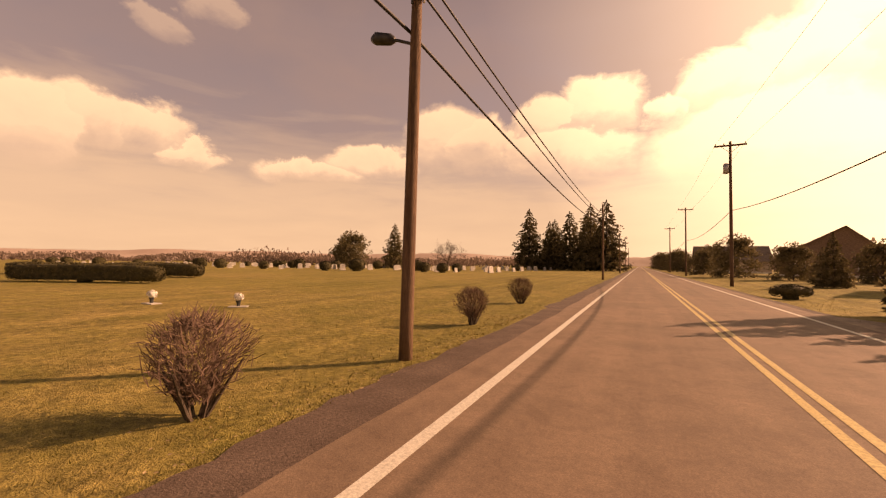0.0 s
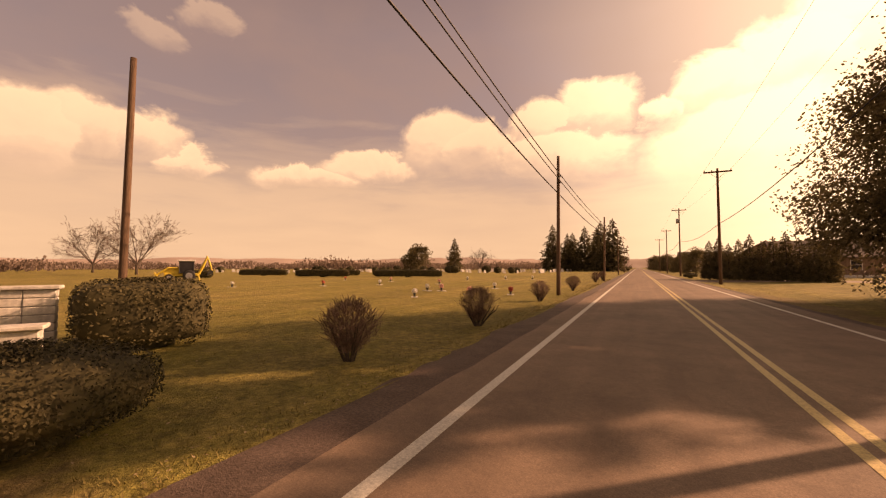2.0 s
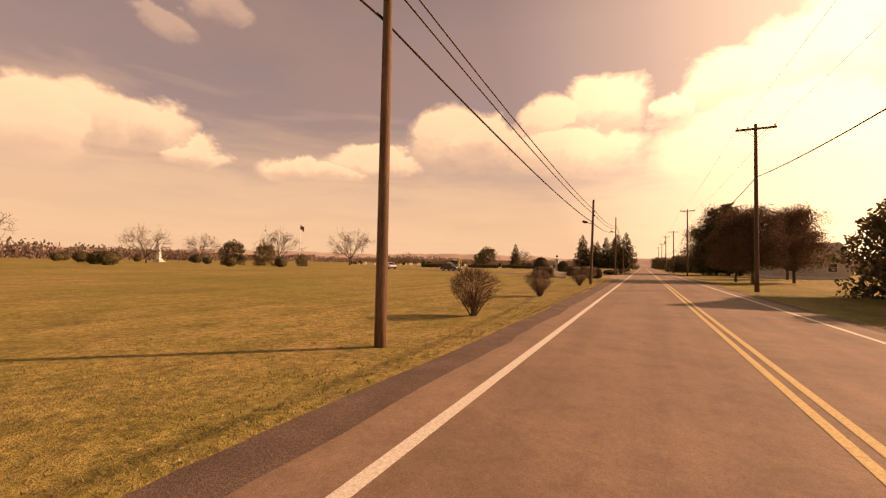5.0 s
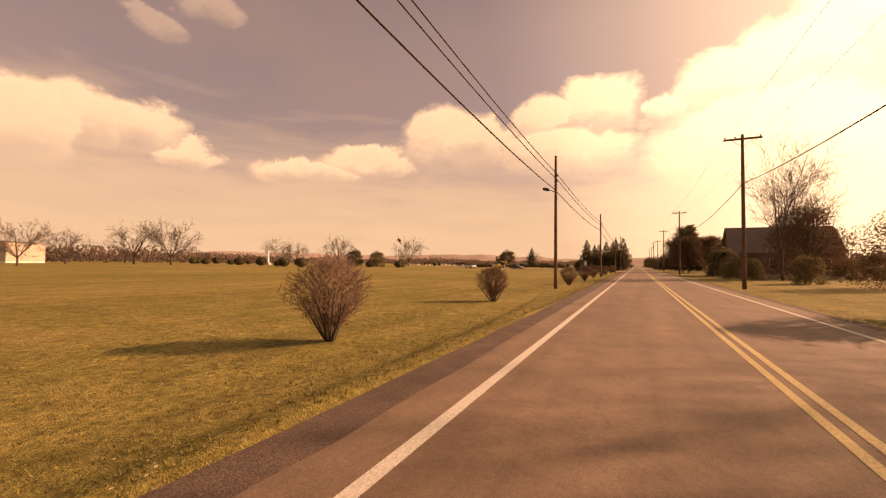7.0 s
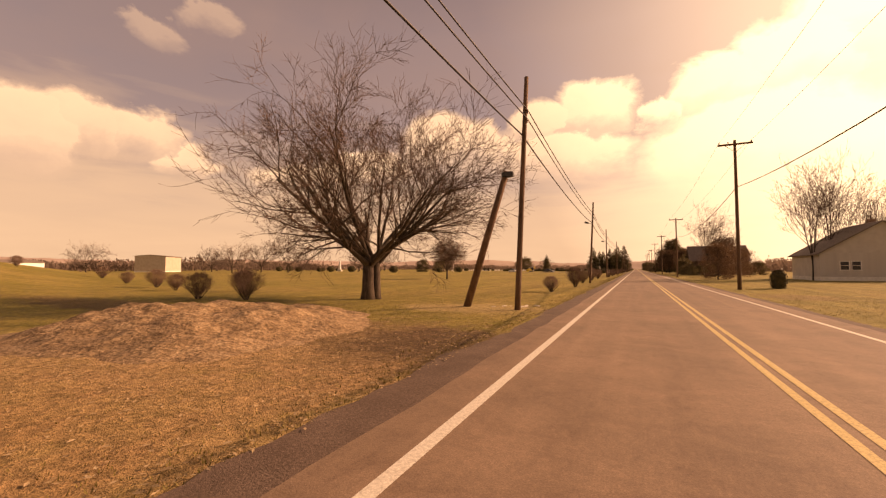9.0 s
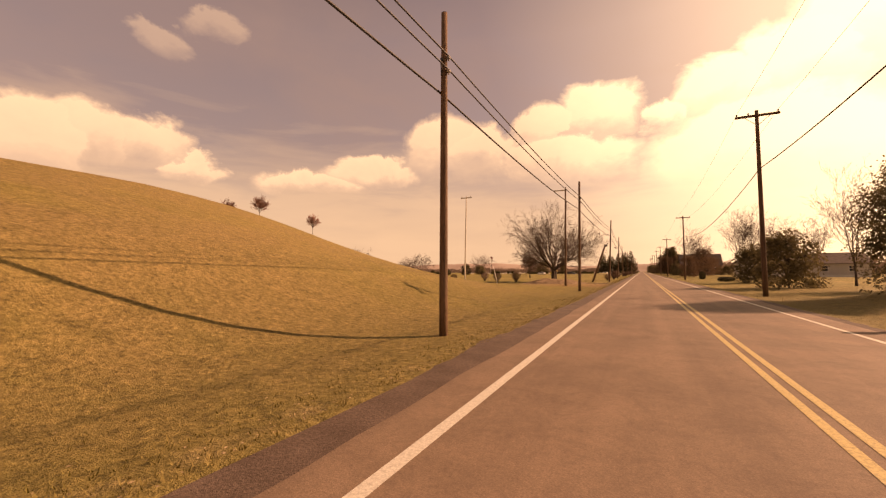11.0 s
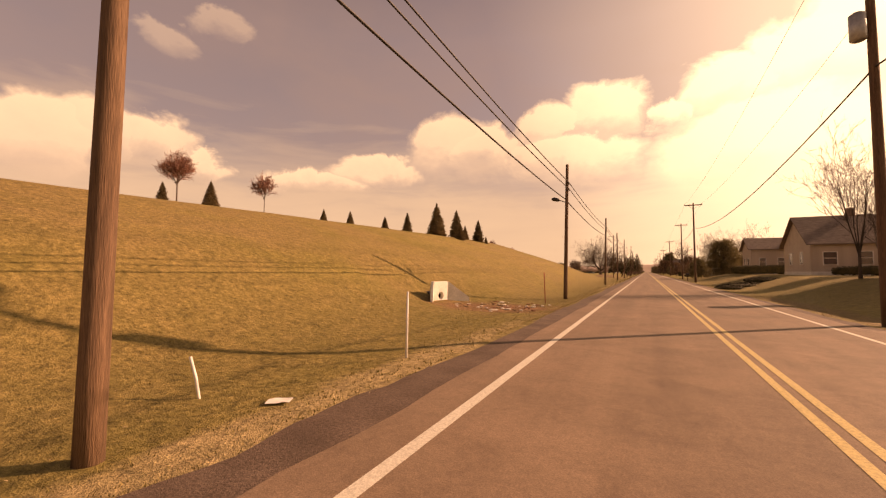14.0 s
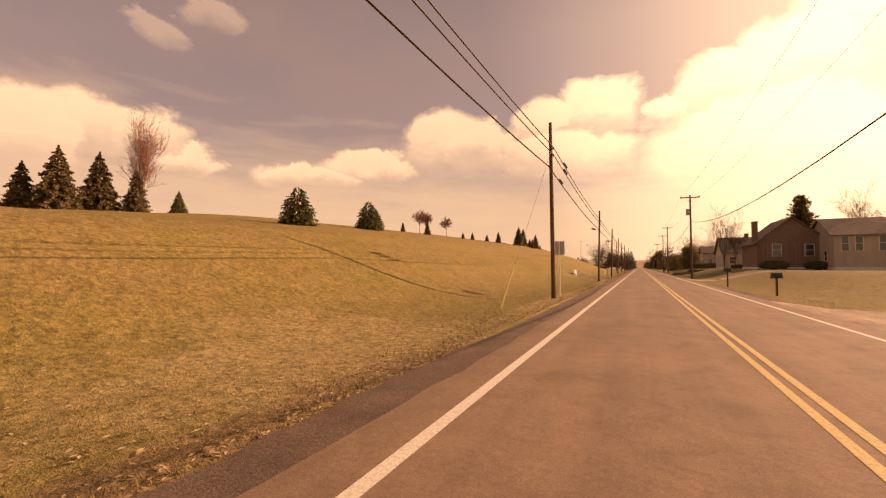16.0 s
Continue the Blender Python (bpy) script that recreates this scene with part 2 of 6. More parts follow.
def road_material():
    """Worn asphalt: long wheel tracks, patches, aggregate."""
    m = bpy.data.materials.new("asphalt")
    m.use_nodes = True
    n = Nodes(m.node_tree)
    out = n.add("ShaderNodeOutputMaterial")
    b = n.add("ShaderNodeBsdfPrincipled", Roughness=0.82)
    b.inputs["Specular IOR Level"].default_value = 0.35
    co = n.add("ShaderNodeTexCoord").outputs["Object"]
    mp = n.add("ShaderNodeMapping")
    mp.inputs["Scale"].default_value = (1.6, 0.05, 1)
    n.join(co, mp.inputs[0])
    track = n.noise(mp.outputs[0], 1.0, 4.0)
    col = n.ramp(track, [(0.3, (0.180, 0.117, 0.080)), (0.7, (0.243, 0.162, 0.111))])
    patch = n.ramp(n.noise(co, 0.5, 6.0, 0.6), [(0.35, (0.86,) * 3), (0.65, (1.10,) * 3)])
    col = n.mix(1.0, col, patch, "MULTIPLY")
    blot = n.ramp(n.noise(co, 1.7, 6.0, 0.75, 0.8), [(0.30, (0.80, 0.78, 0.77)), (0.52, (1.0,) * 3), (0.74, (1.12,) * 3)])
    col = n.mix(1.0, col, blot, "MULTIPLY")
    speck = n.ramp(n.noise(co, 15.0, 4.0, 0.8), [(0.32, (0.84,) * 3), (0.68, (1.14,) * 3)])
    col = n.mix(1.0, col, speck, "MULTIPLY")
    cracks = n.add("ShaderNodeTexVoronoi", Scale=0.55, Randomness=1.0)
    cracks.feature = "DISTANCE_TO_EDGE"
    bent = n.add("ShaderNodeVectorMath")
    bent.operation = "MULTIPLY_ADD"
    soft = n.add("ShaderNodeTexNoise", Scale=2.0, Detail=5.0, Roughness=0.7)
    n.join(co, soft.inputs["Vector"])
    n.join(soft.outputs["Color"], bent.inputs[0])
    bent.inputs[1].default_value = (1.1, 1.1, 0.0)
    n.join(co, bent.inputs[2])
    n.join(bent.outputs[0], cracks.inputs["Vector"])
    open_crack = n.math("MULTIPLY", n.ramp(cracks.outputs["Distance"], [(0.0, (1, 1, 1)), (0.010, (0, 0, 0))]), n.ramp(n.noise(co, 0.35, 3.0), [(0.5, (0, 0, 0)), (0.66, (0.28, 0.28, 0.28))]))
    col = n.mix(open_crack, col, (0.05, 0.038, 0.03))
    grit = n.noise(co, 60.0, 4.0, 0.75)
    col = n.mix(1.0, col, n.ramp(grit, [(0.3, (0.72,) * 3), (0.7, (1.24,) * 3)]), "MULTIPLY")
    n.join(col, b.inputs["Base Color"])
    bn = n.add("ShaderNodeBump", Strength=0.35, Distance=0.01)
    n.join(grit, bn.inputs["Height"])
    n.join(bn.outputs[0], b.inputs["Normal"])
    n.join(b.outputs[0], out.inputs[0])
    return m


LAWN, ASPHALT = grass_material(), road_material()
SHOULDER = material("shoulder_asphalt", [(0.3, (0.084, 0.055, 0.041)), (0.7, (0.140, 0.095, 0.072))], 1.6, 0.9, 0.5, 60, fine=(30, 0.65, 1.35))
DIRT = material("dirt", [(0.25, (0.12, 0.075, 0.042)), (0.5, (0.27, 0.175, 0.10)), (0.75, (0.38, 0.27, 0.165))], 3.4, 0.95, 1.0, 9, fine=(14, 0.5, 1.45), bump_dist=0.06)
WHITE_LINE = material("white_road_paint", [(0.30, (0.50, 0.46, 0.38)), (0.55, (0.66, 0.62, 0.53))], 25, 0.6, 0.2, 60, fine=(60, 0.75, 1.12))
YELLOW_LINE = material("yellow_road_paint", [(0.30, (0.38, 0.28, 0.13)), (0.55, (0.60, 0.45, 0.20))], 25, 0.6, 0.2, 60, fine=(60, 0.75, 1.12))
POLE_WOOD = material("weathered_pole_wood", [(0.3, (0.088, 0.050, 0.031)), (0.7, (0.200, 0.116, 0.072))], 2.0, 0.85, 0.6, 20, stretch=(6, 6, 0.35), fine=(18, 0.6, 1.3), spread=0.2)
DARK_METAL = material("dark_metal", [(0.3, (0.03, 0.03, 0.03)), (0.7, (0.08, 0.08, 0.08))], 8, 0.5, 0.1, metal=0.4)
GREY_METAL = material("galvanised_metal", [(0.3, (0.28, 0.28, 0.28)), (0.7, (0.42, 0.42, 0.42))], 8, 0.45, 0.1, metal=0.7)
WIRE = material("black_cable", [(0.3, (0.018, 0.016, 0.015)), (0.7, (0.035, 0.03, 0.03))], 5, 0.6, 0.0)
PORCELAIN = material("insulator_porcelain", [(0.3, (0.25, 0.22, 0.2)), (0.7, (0.4, 0.38, 0.36))], 9, 0.25, 0.0)
BARK = material("bark", [(0.3, (0.045, 0.032, 0.024)), (0.7, (0.13, 0.095, 0.070))], 3.0, 0.95, 0.9, 25, stretch=(3, 3, 0.6), fine=(22, 0.6, 1.3))
TWIG = material("bare_twigs", [(0.3, (0.075, 0.046, 0.034)), (0.7, (0.155, 0.098, 0.072))], 4, 0.9, 0.0, spread=0.25)
RED_TWIG = material("reddish_twigs", [(0.3, (0.125, 0.074, 0.055)), (0.7, (0.26, 0.165, 0.122))], 4, 0.9, 0.0, spread=0.3)
# paler than TWIG: haze over the far field trees is put into the colour
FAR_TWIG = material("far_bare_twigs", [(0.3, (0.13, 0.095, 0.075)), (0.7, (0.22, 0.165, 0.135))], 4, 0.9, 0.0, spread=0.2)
PINK_TWIG = material("budding_twigs", [(0.3, (0.22, 0.10, 0.08)), (0.7, (0.34, 0.18, 0.14))], 4, 0.9, 0.0, spread=0.3)
NEEDLES = material("conifer_needles", [(0.3, (0.096, 0.078, 0.040)), (0.7, (0.20, 0.156, 0.080))], 1.5, 0.8, 0.0, spread=0.4, translucent=0.35)
HILL_NEEDLES = material("young_conifer_needles", [(0.3, (0.080, 0.078, 0.030)), (0.7, (0.175, 0.155, 0.062))], 1.5, 0.8, 0.0, spread=0.35, translucent=0.15)
YEW = material("clipped_yew", [(0.3, (0.040, 0.034, 0.015)), (0.7, (0.098, 0.079, 0.034))], 3.0, 0.85, 0.0, spread=0.4)
STONE = material("pale_stone", [(0.3, (0.46, 0.42, 0.36)), (0.7, (0.66, 0.62, 0.54))], 3.0, 0.85, 0.4, 30, fine=(14, 0.8, 1.15), spread=0.18)
GRANITE = material("headstone_granite", [(0.3, (0.34, 0.31, 0.28)), (0.7, (0.64, 0.60, 0.54))], 2.0, 0.6, 0.2, 40, spread=0.35)
CONCRETE = material("white_concrete", [(0.3, (0.60, 0.57, 0.50)), (0.7, (0.78, 0.75, 0.68))], 2.0, 0.85, 0.3, 30, fine=(18, 0.85, 1.1))
MORTAR = material("mortar", [(0.3, (0.26, 0.24, 0.21)), (0.7, (0.36, 0.33, 0.29))], 6.0, 0.95, 0.4, 40)
SIDING = material("pale_siding", [(0.3, (0.46, 0.42, 0.37)), (0.7, (0.56, 0.52, 0.46))], 1.2, 0.7, 0.1, 20)
SIDING_TAN = material("tan_siding", [(0.3, (0.42, 0.335, 0.265)), (0.7, (0.52, 0.43, 0.345))], 1.2, 0.7, 0.1, 20)
# brick and shingle colours are lightened to include haze towards the sun
BRICK = material("brown_brick", [(0.3, (0.190, 0.122, 0.088)), (0.7, (0.300, 0.200, 0.148))], 4, 0.9, 0.5, 30, fine=(9, 0.7, 1.2))
SHINGLE = material("dark_shingles", [(0.3, (0.140, 0.106, 0.088)), (0.7, (0.255, 0.196, 0.160))], 2, 0.9, 0.4, 14, stretch=(1, 1, 5), fine=(12, 0.75, 1.2))
WHITE_PAINT = material("white_paint", [(0.3, (0.66, 0.64, 0.60)), (0.7, (0.80, 0.78, 0.74))], 3, 0.55, 0.1, 20)
DARK_GLASS = material("window_glass", [(0.3, (0.02, 0.02, 0.022)), (0.7, (0.04, 0.04, 0.045))], 1, 0.08, 0.0, specular=0.8)
GRASS_TUFT = material("dry_grass_blades", [(0.3, (0.16, 0.13, 0.035)), (0.7, (0.33, 0.24, 0.10))], 0.6, 0.9, 0.0, spread=0.35, translucent=0.2)
LEAF_LITTER = material("leaf_litter", [(0.3, (0.26, 0.17, 0.09)), (0.7, (0.48, 0.36, 0.22))], 2, 0.9, 0.0, spread=0.4)
RUST_RED = material("rust_red_paint", [(0.3, (0.25, 0.05, 0.03)), (0.7, (0.36, 0.09, 0.06))], 5, 0.7, 0.1)
YELLOW_GUARD = material("yellow_plastic", [(0.3, (0.62, 0.50, 0.10)), (0.7, (0.75, 0.62, 0.16))], 5, 0.5, 0.0)
HILL_FAR = material("far_woods", [(0.35, (0.17, 0.118, 0.092)), (0.65, (0.24, 0.175, 0.140))], 0.03, 1.0, 0.0, spread=0.06, translucent=0.5)

# ---------------------------------------------------------------- mesh building


class Geo:
    """Vertices and faces of one mesh."""

    def __init__(self):
        self.v, self.f = [], []

    def face(self, *pts):
        i = len(self.v)
        self.v += [tuple(p) for p in pts]
        self.f.append(tuple(range(i, i + len(pts))))

    def tube(self, pts, radii, n=6, cap=True):
        i0 = len(self.v)
        pts = [Vector(p) for p in pts]
        side = None
        for k, p in enumerate(pts):
            d = (pts[min(k + 1, len(pts) - 1)] - pts[max(k - 1, 0)]).normalized()
            if side is None:
                side = d.orthogonal().normalized()
            side = (side - d * side.dot(d)).normalized()
            other = d.cross(side)
            for j in range(n):
                a = 2 * math.pi * j / n
                self.v.append(tuple(p + (side * math.cos(a) + other * math.sin(a)) * radii[k]))
        for k in range(len(pts) - 1):
            for j in range(n):
                a, b = i0 + k * n + j, i0 + k * n + (j + 1) % n
                self.f.append((a, b, b + n, a + n))
        if cap:
            self.f.append(tuple(i0 + j for j in reversed(range(n))))
            self.f.append(tuple(i0 + (len(pts) - 1) * n + j for j in range(n)))

    def box(self, x0, y0, z0, x1, y1, z1, bevel=0.0):
        c = bevel
        if c <= 0:
            i = len(self.v)
            self.v += [(x, y, z) for z in (z0, z1) for x, y in ((x0, y0), (x1, y0), (x1, y1), (x0, y1))]
            self.f += [tuple(i + k for k in q) for q in ((3, 2, 1, 0), (4, 5, 6, 7), (0, 1, 5, 4), (1, 2, 6, 5), (2, 3, 7, 6), (3, 0, 4, 7))]
            return
        rings = []
        for z, s in ((z0, c), (z0 + c, 0), (z1 - c, 0), (z1, c)):
            rings.append([(x0 + c + s, y0 + s, z), (x1 - c - s, y0 + s, z), (x1 - s, y0 + c + s, z), (x1 - s, y1 - c - s, z),
                          (x1 - c - s, y1 - s, z), (x0 + c + s, y1 - s, z), (x0 + s, y1 - c - s, z), (x0 + s, y0 + c + s, z)])
        i = len(self.v)
        for r in rings:
            self.v += r
        for k in range(3):
            for j in range(8):
                a, b = i + k * 8 + j, i + k * 8 + (j + 1) % 8
                self.f.append((a, b, b + 8, a + 8))
        self.f.append(tuple(i + j for j in reversed(range(8))))
        self.f.append(tuple(i + 24 + j for j in range(8)))

    def prism(self, outline, axis, a, b):
        """Outline of (u, w) pairs, w upright, pushed from a to b along axis 'x' or 'y'."""
        put = (lambda u, w, s: (s, u, w)) if axis == "x" else (lambda u, w, s: (u, s, w))
        i, n = len(self.v), len(outline)
        self.v += [put(u, w, a) for u, w in outline] + [put(u, w, b) for u, w in outline]
        self.f += [(i + k, i + (k + 1) % n, i + n + (k + 1) % n, i + n + k) for k in range(n)]
        self.f += [tuple(i + k for k in reversed(range(n))), tuple(i + n + k for k in range(n))]

    def mesh(self, name, mat, smooth=False):
        me = bpy.data.meshes.new(name)
        me.from_pydata(self.v, [], self.f)
        me.validate()
        if smooth:
            me.polygons.foreach_set("use_smooth", [True] * len(me.polygons))
        me.materials.append(mat)
        me.update()
        return me


def part(name, geo, mat, parent, label="", smooth=False):
    ob = new(name, geo.mesh(name, mat, smooth))
    ob.parent = parent
    if label:
        tagged(ob, label)
    return ob


def thing(name, label, category, group="", kind="", at=None):
    ob = new(name)
    ob.empty_display_size = 0.2
    if at is not None:
        ob.matrix_basis = at
    return tagged(ob, label, category, group, kind)


def structure(name, geo, mat, label, category, smooth=False):
    return tagged(new(name, geo.mesh(name, mat, smooth)), label, category, kind="structure")


def put(x, y, z=0.0, turn=0.0, size=1.0):
    return pose(x, y, z, 0, 0, turn) @ Matrix.Scale(size, 4)


def smooth01(x):
    x = min(max(x, 0.0), 1.0)
    return x * x * (3 - 2 * x)


# ---------------------------------------------------------------- the ground
ROAD_L, ROAD_R = -2.25, 5.15


def hill(x, y):
    """The long grass hill beside the road; its nose faces +y."""
    d = max(-x - 5.0, 0.0)
    crest = 7.5 + 17.2 * smooth01((y + 408.7) / 192.0)
    rise = 0.294 * min(d, crest) + 0.64 * (1 - math.exp(-min(d, crest) / 8.0))
    rise *= smooth01((d + 1.0) / 9.0)
    over = max(d - crest, 0.0)
    rise += 0.15 * min(over, 24.0) * smooth01((-228.0 - y) / 40.0) * smooth01((y + 410.0) / 70.0) - min(0.10 * max(over - 24.0, 0.0), 5.0)
    nose = smooth01((-217.6 + 0.70 * min(max(-x - 12.0, 0.0), 60.0) - y) / 49.4)
    return max(rise, 0.0) * nose


def height(x, y):
    """Ground level outside the road."""
    z = hill(x, y)
    # the washed-out hollow before the culvert
    z *= 1.0 - 0.82 * smooth01(1.35 - math.hypot((x + 7.2) / 3.4, (y + 317.4) / 4.2))
    if x < ROAD_L - 0.7:
        z += -0.06 * smooth01((ROAD_L - 0.7 - x) / 1.5) + 0.05 * noise.noise((x * 0.15, y * 0.15, 0.0))
    elif x > ROAD_R + 0.3:
        z += 0.10 * smooth01((x - ROAD_R - 2.5) / 6.0) - 0.10 * smooth01((x - ROAD_R) / 1.5) + 0.05 * noise.noise((x * 0.15, y * 0.15, 3.0))
        z += bank(x, y)
    return z


def bank(x, y):
    """The raised front lawns by the hill-side houses."""
    along = smooth01((-232.0 - y) / 14.0) * smooth01((y + 352.0) / 18.0)
    return 1.1 * along * smooth01((x - 7.0) / 7.0)


def build_ground():
    xs = [-3000, -1500, -700, -400, -250, -180, -140, -115, -100, -90, -80] + [-76 + 4 * i for i in range(10)] + [-37 + 2.0 * i for i in range(11)]
    xs += [-16 + i for i in range(10)] + [-6, -5.2, -4.5, -3.9, -3.4, -3.0, ROAD_L - 0.62, ROAD_L + 0.3, ROAD_R - 0.3, ROAD_R + 0.25, 5.8, 6.5, 7.5, 9, 11, 13, 15, 18, 22, 27, 34, 45, 60, 90, 140, 250, 500, 1200, 3000]
    ys = [-3000, -1500, -800, -600, -520, -470, -440] + [-420 + 3.0 * i for i in range(154)] + [44, 52, 62, 75, 90, 110, 140, 180, 230, 300, 400, 550, 800, 1300, 2200, 4000]
    g = Geo()
    for y in ys:
        for x in xs:
            under = ROAD_L - 0.6 < x < ROAD_R + 0.2
            g.v.append((x, y, -0.12 if under else height(x, y) - (0.012 if x > -4 and x < 7 else 0.0)))
    n = len(xs)
    for j in range(len(ys) - 1):
        for i in range(n - 1):
            a = j * n + i
            g.f.append((a, a + 1, a + 1 + n, a + n))
    return structure("ground", g, LAWN, "patchy straw-green winter lawn rolling up into a hill", "ground", True)


def strip(xa, xb, ya, yb, z, step=6.0, ragged=0.0, seed=0, side=0):
    """A flat strip along the road; ragged moves one edge in and out."""
    g = Geo()
    k = int((yb - ya) / step)
    for i in range(k + 1):
        y = ya + (yb - ya) * i / k
        w = ragged * (noise.noise((y * 0.35, seed, 0)) + 0.6 * noise.noise((y * 1.3, seed, 5)) + 0.5 * noise.noise((y * 4.1, seed, 9)))
        g.v += [(xa + (w if side < 0 else 0), y, z), (xb + (w if side > 0 else 0), y, z)]
    for i in range(k):
        a = 2 * i
        g.f.append((a, a + 1, a + 3, a + 2))
    return g


build_ground()
structure("road", strip(ROAD_L - 0.10, ROAD_R, -700, 2500, 0.0, 0.8, 0.10, 7, -1), ASPHALT, "worn grey-brown asphalt two-lane road", "road")
structure("shoulder_1", strip(ROAD_L - 0.78, ROAD_L + 0.10, -460, -65.6, -0.005, 0.25, 0.20, 1, -1), SHOULDER, "dark crumbling asphalt road shoulder", "shoulder")
structure("shoulder_3", strip(ROAD_L - 0.78, ROAD_L + 0.10, -43.2, 420, -0.005, 0.25, 0.20, 3, -1), SHOULDER, "dark crumbling asphalt road shoulder", "shoulder")
structure("shoulder_2", strip(ROAD_R, ROAD_R + 0.35, -460, 420, -0.006, 0.25, 0.14, 2, 1), SHOULDER, "dark crumbling asphalt road shoulder", "shoulder")
structure("edge_line_1", strip(-1.80, -1.66, -600, 1500, 0.004, 20), WHITE_LINE, "worn white painted edge line", "road marking")
structure("edge_line_2", strip(4.42, 4.54, -600, 1500, 0.004, 20), WHITE_LINE, "worn white painted edge line", "road marking")
structure("centre_line_1", strip(1.52, 1.63, -600, 1500, 0.004, 20), YELLOW_LINE, "yellow painted centre line", "road marking")
structure("centre_line_2", strip(1.74, 1.85, -600, 1500, 0.004, 20), YELLOW_LINE, "yellow painted centre line", "road marking")

# ---------------------------------------------------------------- utility poles and wires


def pole_shaft(g, h, r0, r1, lean=(0.0, 0.0), n=10, bow=0.0):
    pts, rad = [], []
    for i in range(7):
        s = i / 6
        pts.append((lean[0] * s * h + bow * math.sin(math.pi * s), lean[1] * s * h, -0.35 + (h + 0.35) * s))
        rad.append(r0 + (r1 - r0) * s)
    g.tube(pts, rad, n)


def insulator(g, x, y, z, s=1.0):
    g.tube([(x, y, z), (x, y, z + 0.04 * s), (x, y, z + 0.05 * s), (x, y, z + 0.10 * s), (x, y, z + 0.13 * s)],
           [0.02 * s, 0.02 * s, 0.045 * s, 0.045 * s, 0.02 * s], 8)


def left_pole(x, y, h, lean=(0.0, 0.0), attach=0.80, lamp=False, arm=False, label=""):
    p = thing("utility_pole", label or "weathered brown wooden utility pole standing in the verge", "utility pole", "roadside utility poles",
              at=pose(x, y, height(x, y)))
    g = Geo()
    pole_shaft(g, h, 0.115, 0.080, lean)
    part("shaft", g, POLE_WOOD, p, smooth=True)
    z = h * attach
    lx, ly = lean[0] * z, lean[1] * z
    g = Geo()
    g.box(lx - 0.03, ly - 0.15, z + 0.32, lx + 0.03, ly - 0.09, z + 0.40, 0.01)
    g.tube([(lx - 0.02, ly - 0.12, z - 0.05), (lx - 0.02, ly - 0.14, z + 0.40)], [0.018, 0.018], 6)
    part("bracket", g, DARK_METAL, p)
    for k, dz in enumerate((0.0, 0.35)):
        g = Geo()
        insulator(g, lx + 0.13, ly, z + dz, 1.1)
        part("insulator", g, PORCELAIN, p)
    if lamp:
        g = Geo()
        g.tube([(lx - 0.1, ly, z - 0.62), (lx - 0.35, ly - 0.02, z - 0.52), (lx - 0.45, ly - 0.02, z - 0.5)], [0.025, 0.025, 0.03], 6)
        part("lamp_arm", g, DARK_METAL, p)
        g = Geo()
        g.tube([(lx - 0.40, ly - 0.02, z - 0.50), (lx - 0.50, ly - 0.02, z - 0.47), (lx - 0.75, ly - 0.02, z - 0.40), (lx - 0.85, ly - 0.02, z - 0.40)],
               [0.05, 0.10, 0.11, 0.05], 8)
        part("lamp_head", g, DARK_METAL, p, "dark street lamp head", True)
    if arm:
        g = Geo()
        g.box(lx - 1.25, ly - 0.05, h - 0.35, lx + 0.25, ly + 0.05, h - 0.23, 0.015)
        part("crossarm", g, STONE, p, "pale wooden crossarm")
    return p


def right_pole(x, y, h, can=False):
    p = thing("power_pole", "tall wooden power pole with a single crossarm" + (" and a grey transformer" if can else ""), "power pole",
              "tall power poles", at=pose(x, y, height(x, y)))
    g = Geo()
    pole_shaft(g, h, 0.15, 0.10)
    part("shaft", g, POLE_WOOD, p, smooth=True)
    g = Geo()
    g.box(-1.15, -0.16, h - 0.42, 1.15, -0.04, h - 0.28, 0.02)
    part("crossarm", g, POLE_WOOD, p)
    for s in (-1, 1):
        g = Geo()
        g.tube([(s * 0.65, -0.1, h - 0.42), (0.0, -0.13, h - 1.0)], [0.018, 0.018], 5)
        part("brace", g, GREY_METAL, p)
    for dx in (-1.05, -0.45, 1.05):
        g = Geo()
        insulator(g, dx, -0.1, h - 0.29, 1.2)
        part("insulator", g, PORCELAIN, p)
    if can:
        g = Geo()
        g.tube([(-0.32, -0.05, h - 2.7), (-0.32, -0.05, h - 2.66), (-0.32, -0.05, h - 1.9), (-0.32, -0.05, h - 1.84)], [0.14, 0.2, 0.2, 0.12], 12)
        part("transformer", g, GREY_METAL, p, "grey transformer can", True)
    return p


def cable(name, pts, sag, r, label, group):
    """A cable hung from point to point; sag is for a span of 40 m and grows with the span's square."""
    g = Geo()
    run = []
    for a, b in zip(pts, pts[1:]):
        a, b = Vector(a), Vector(b)
        for i in range(14):
            s = i / 14
            p = a.lerp(b, s)
            p.z -= 4 * sag * ((b - a).length / 40.0) ** 2 * s * (1 - s)
            run.append(p)
    run.append(Vector(pts[-1]))
    g.tube(run, [r] * len(run), 5)
    return tagged(new(name, g.mesh(name, WIRE, True)), label, "cable", group)


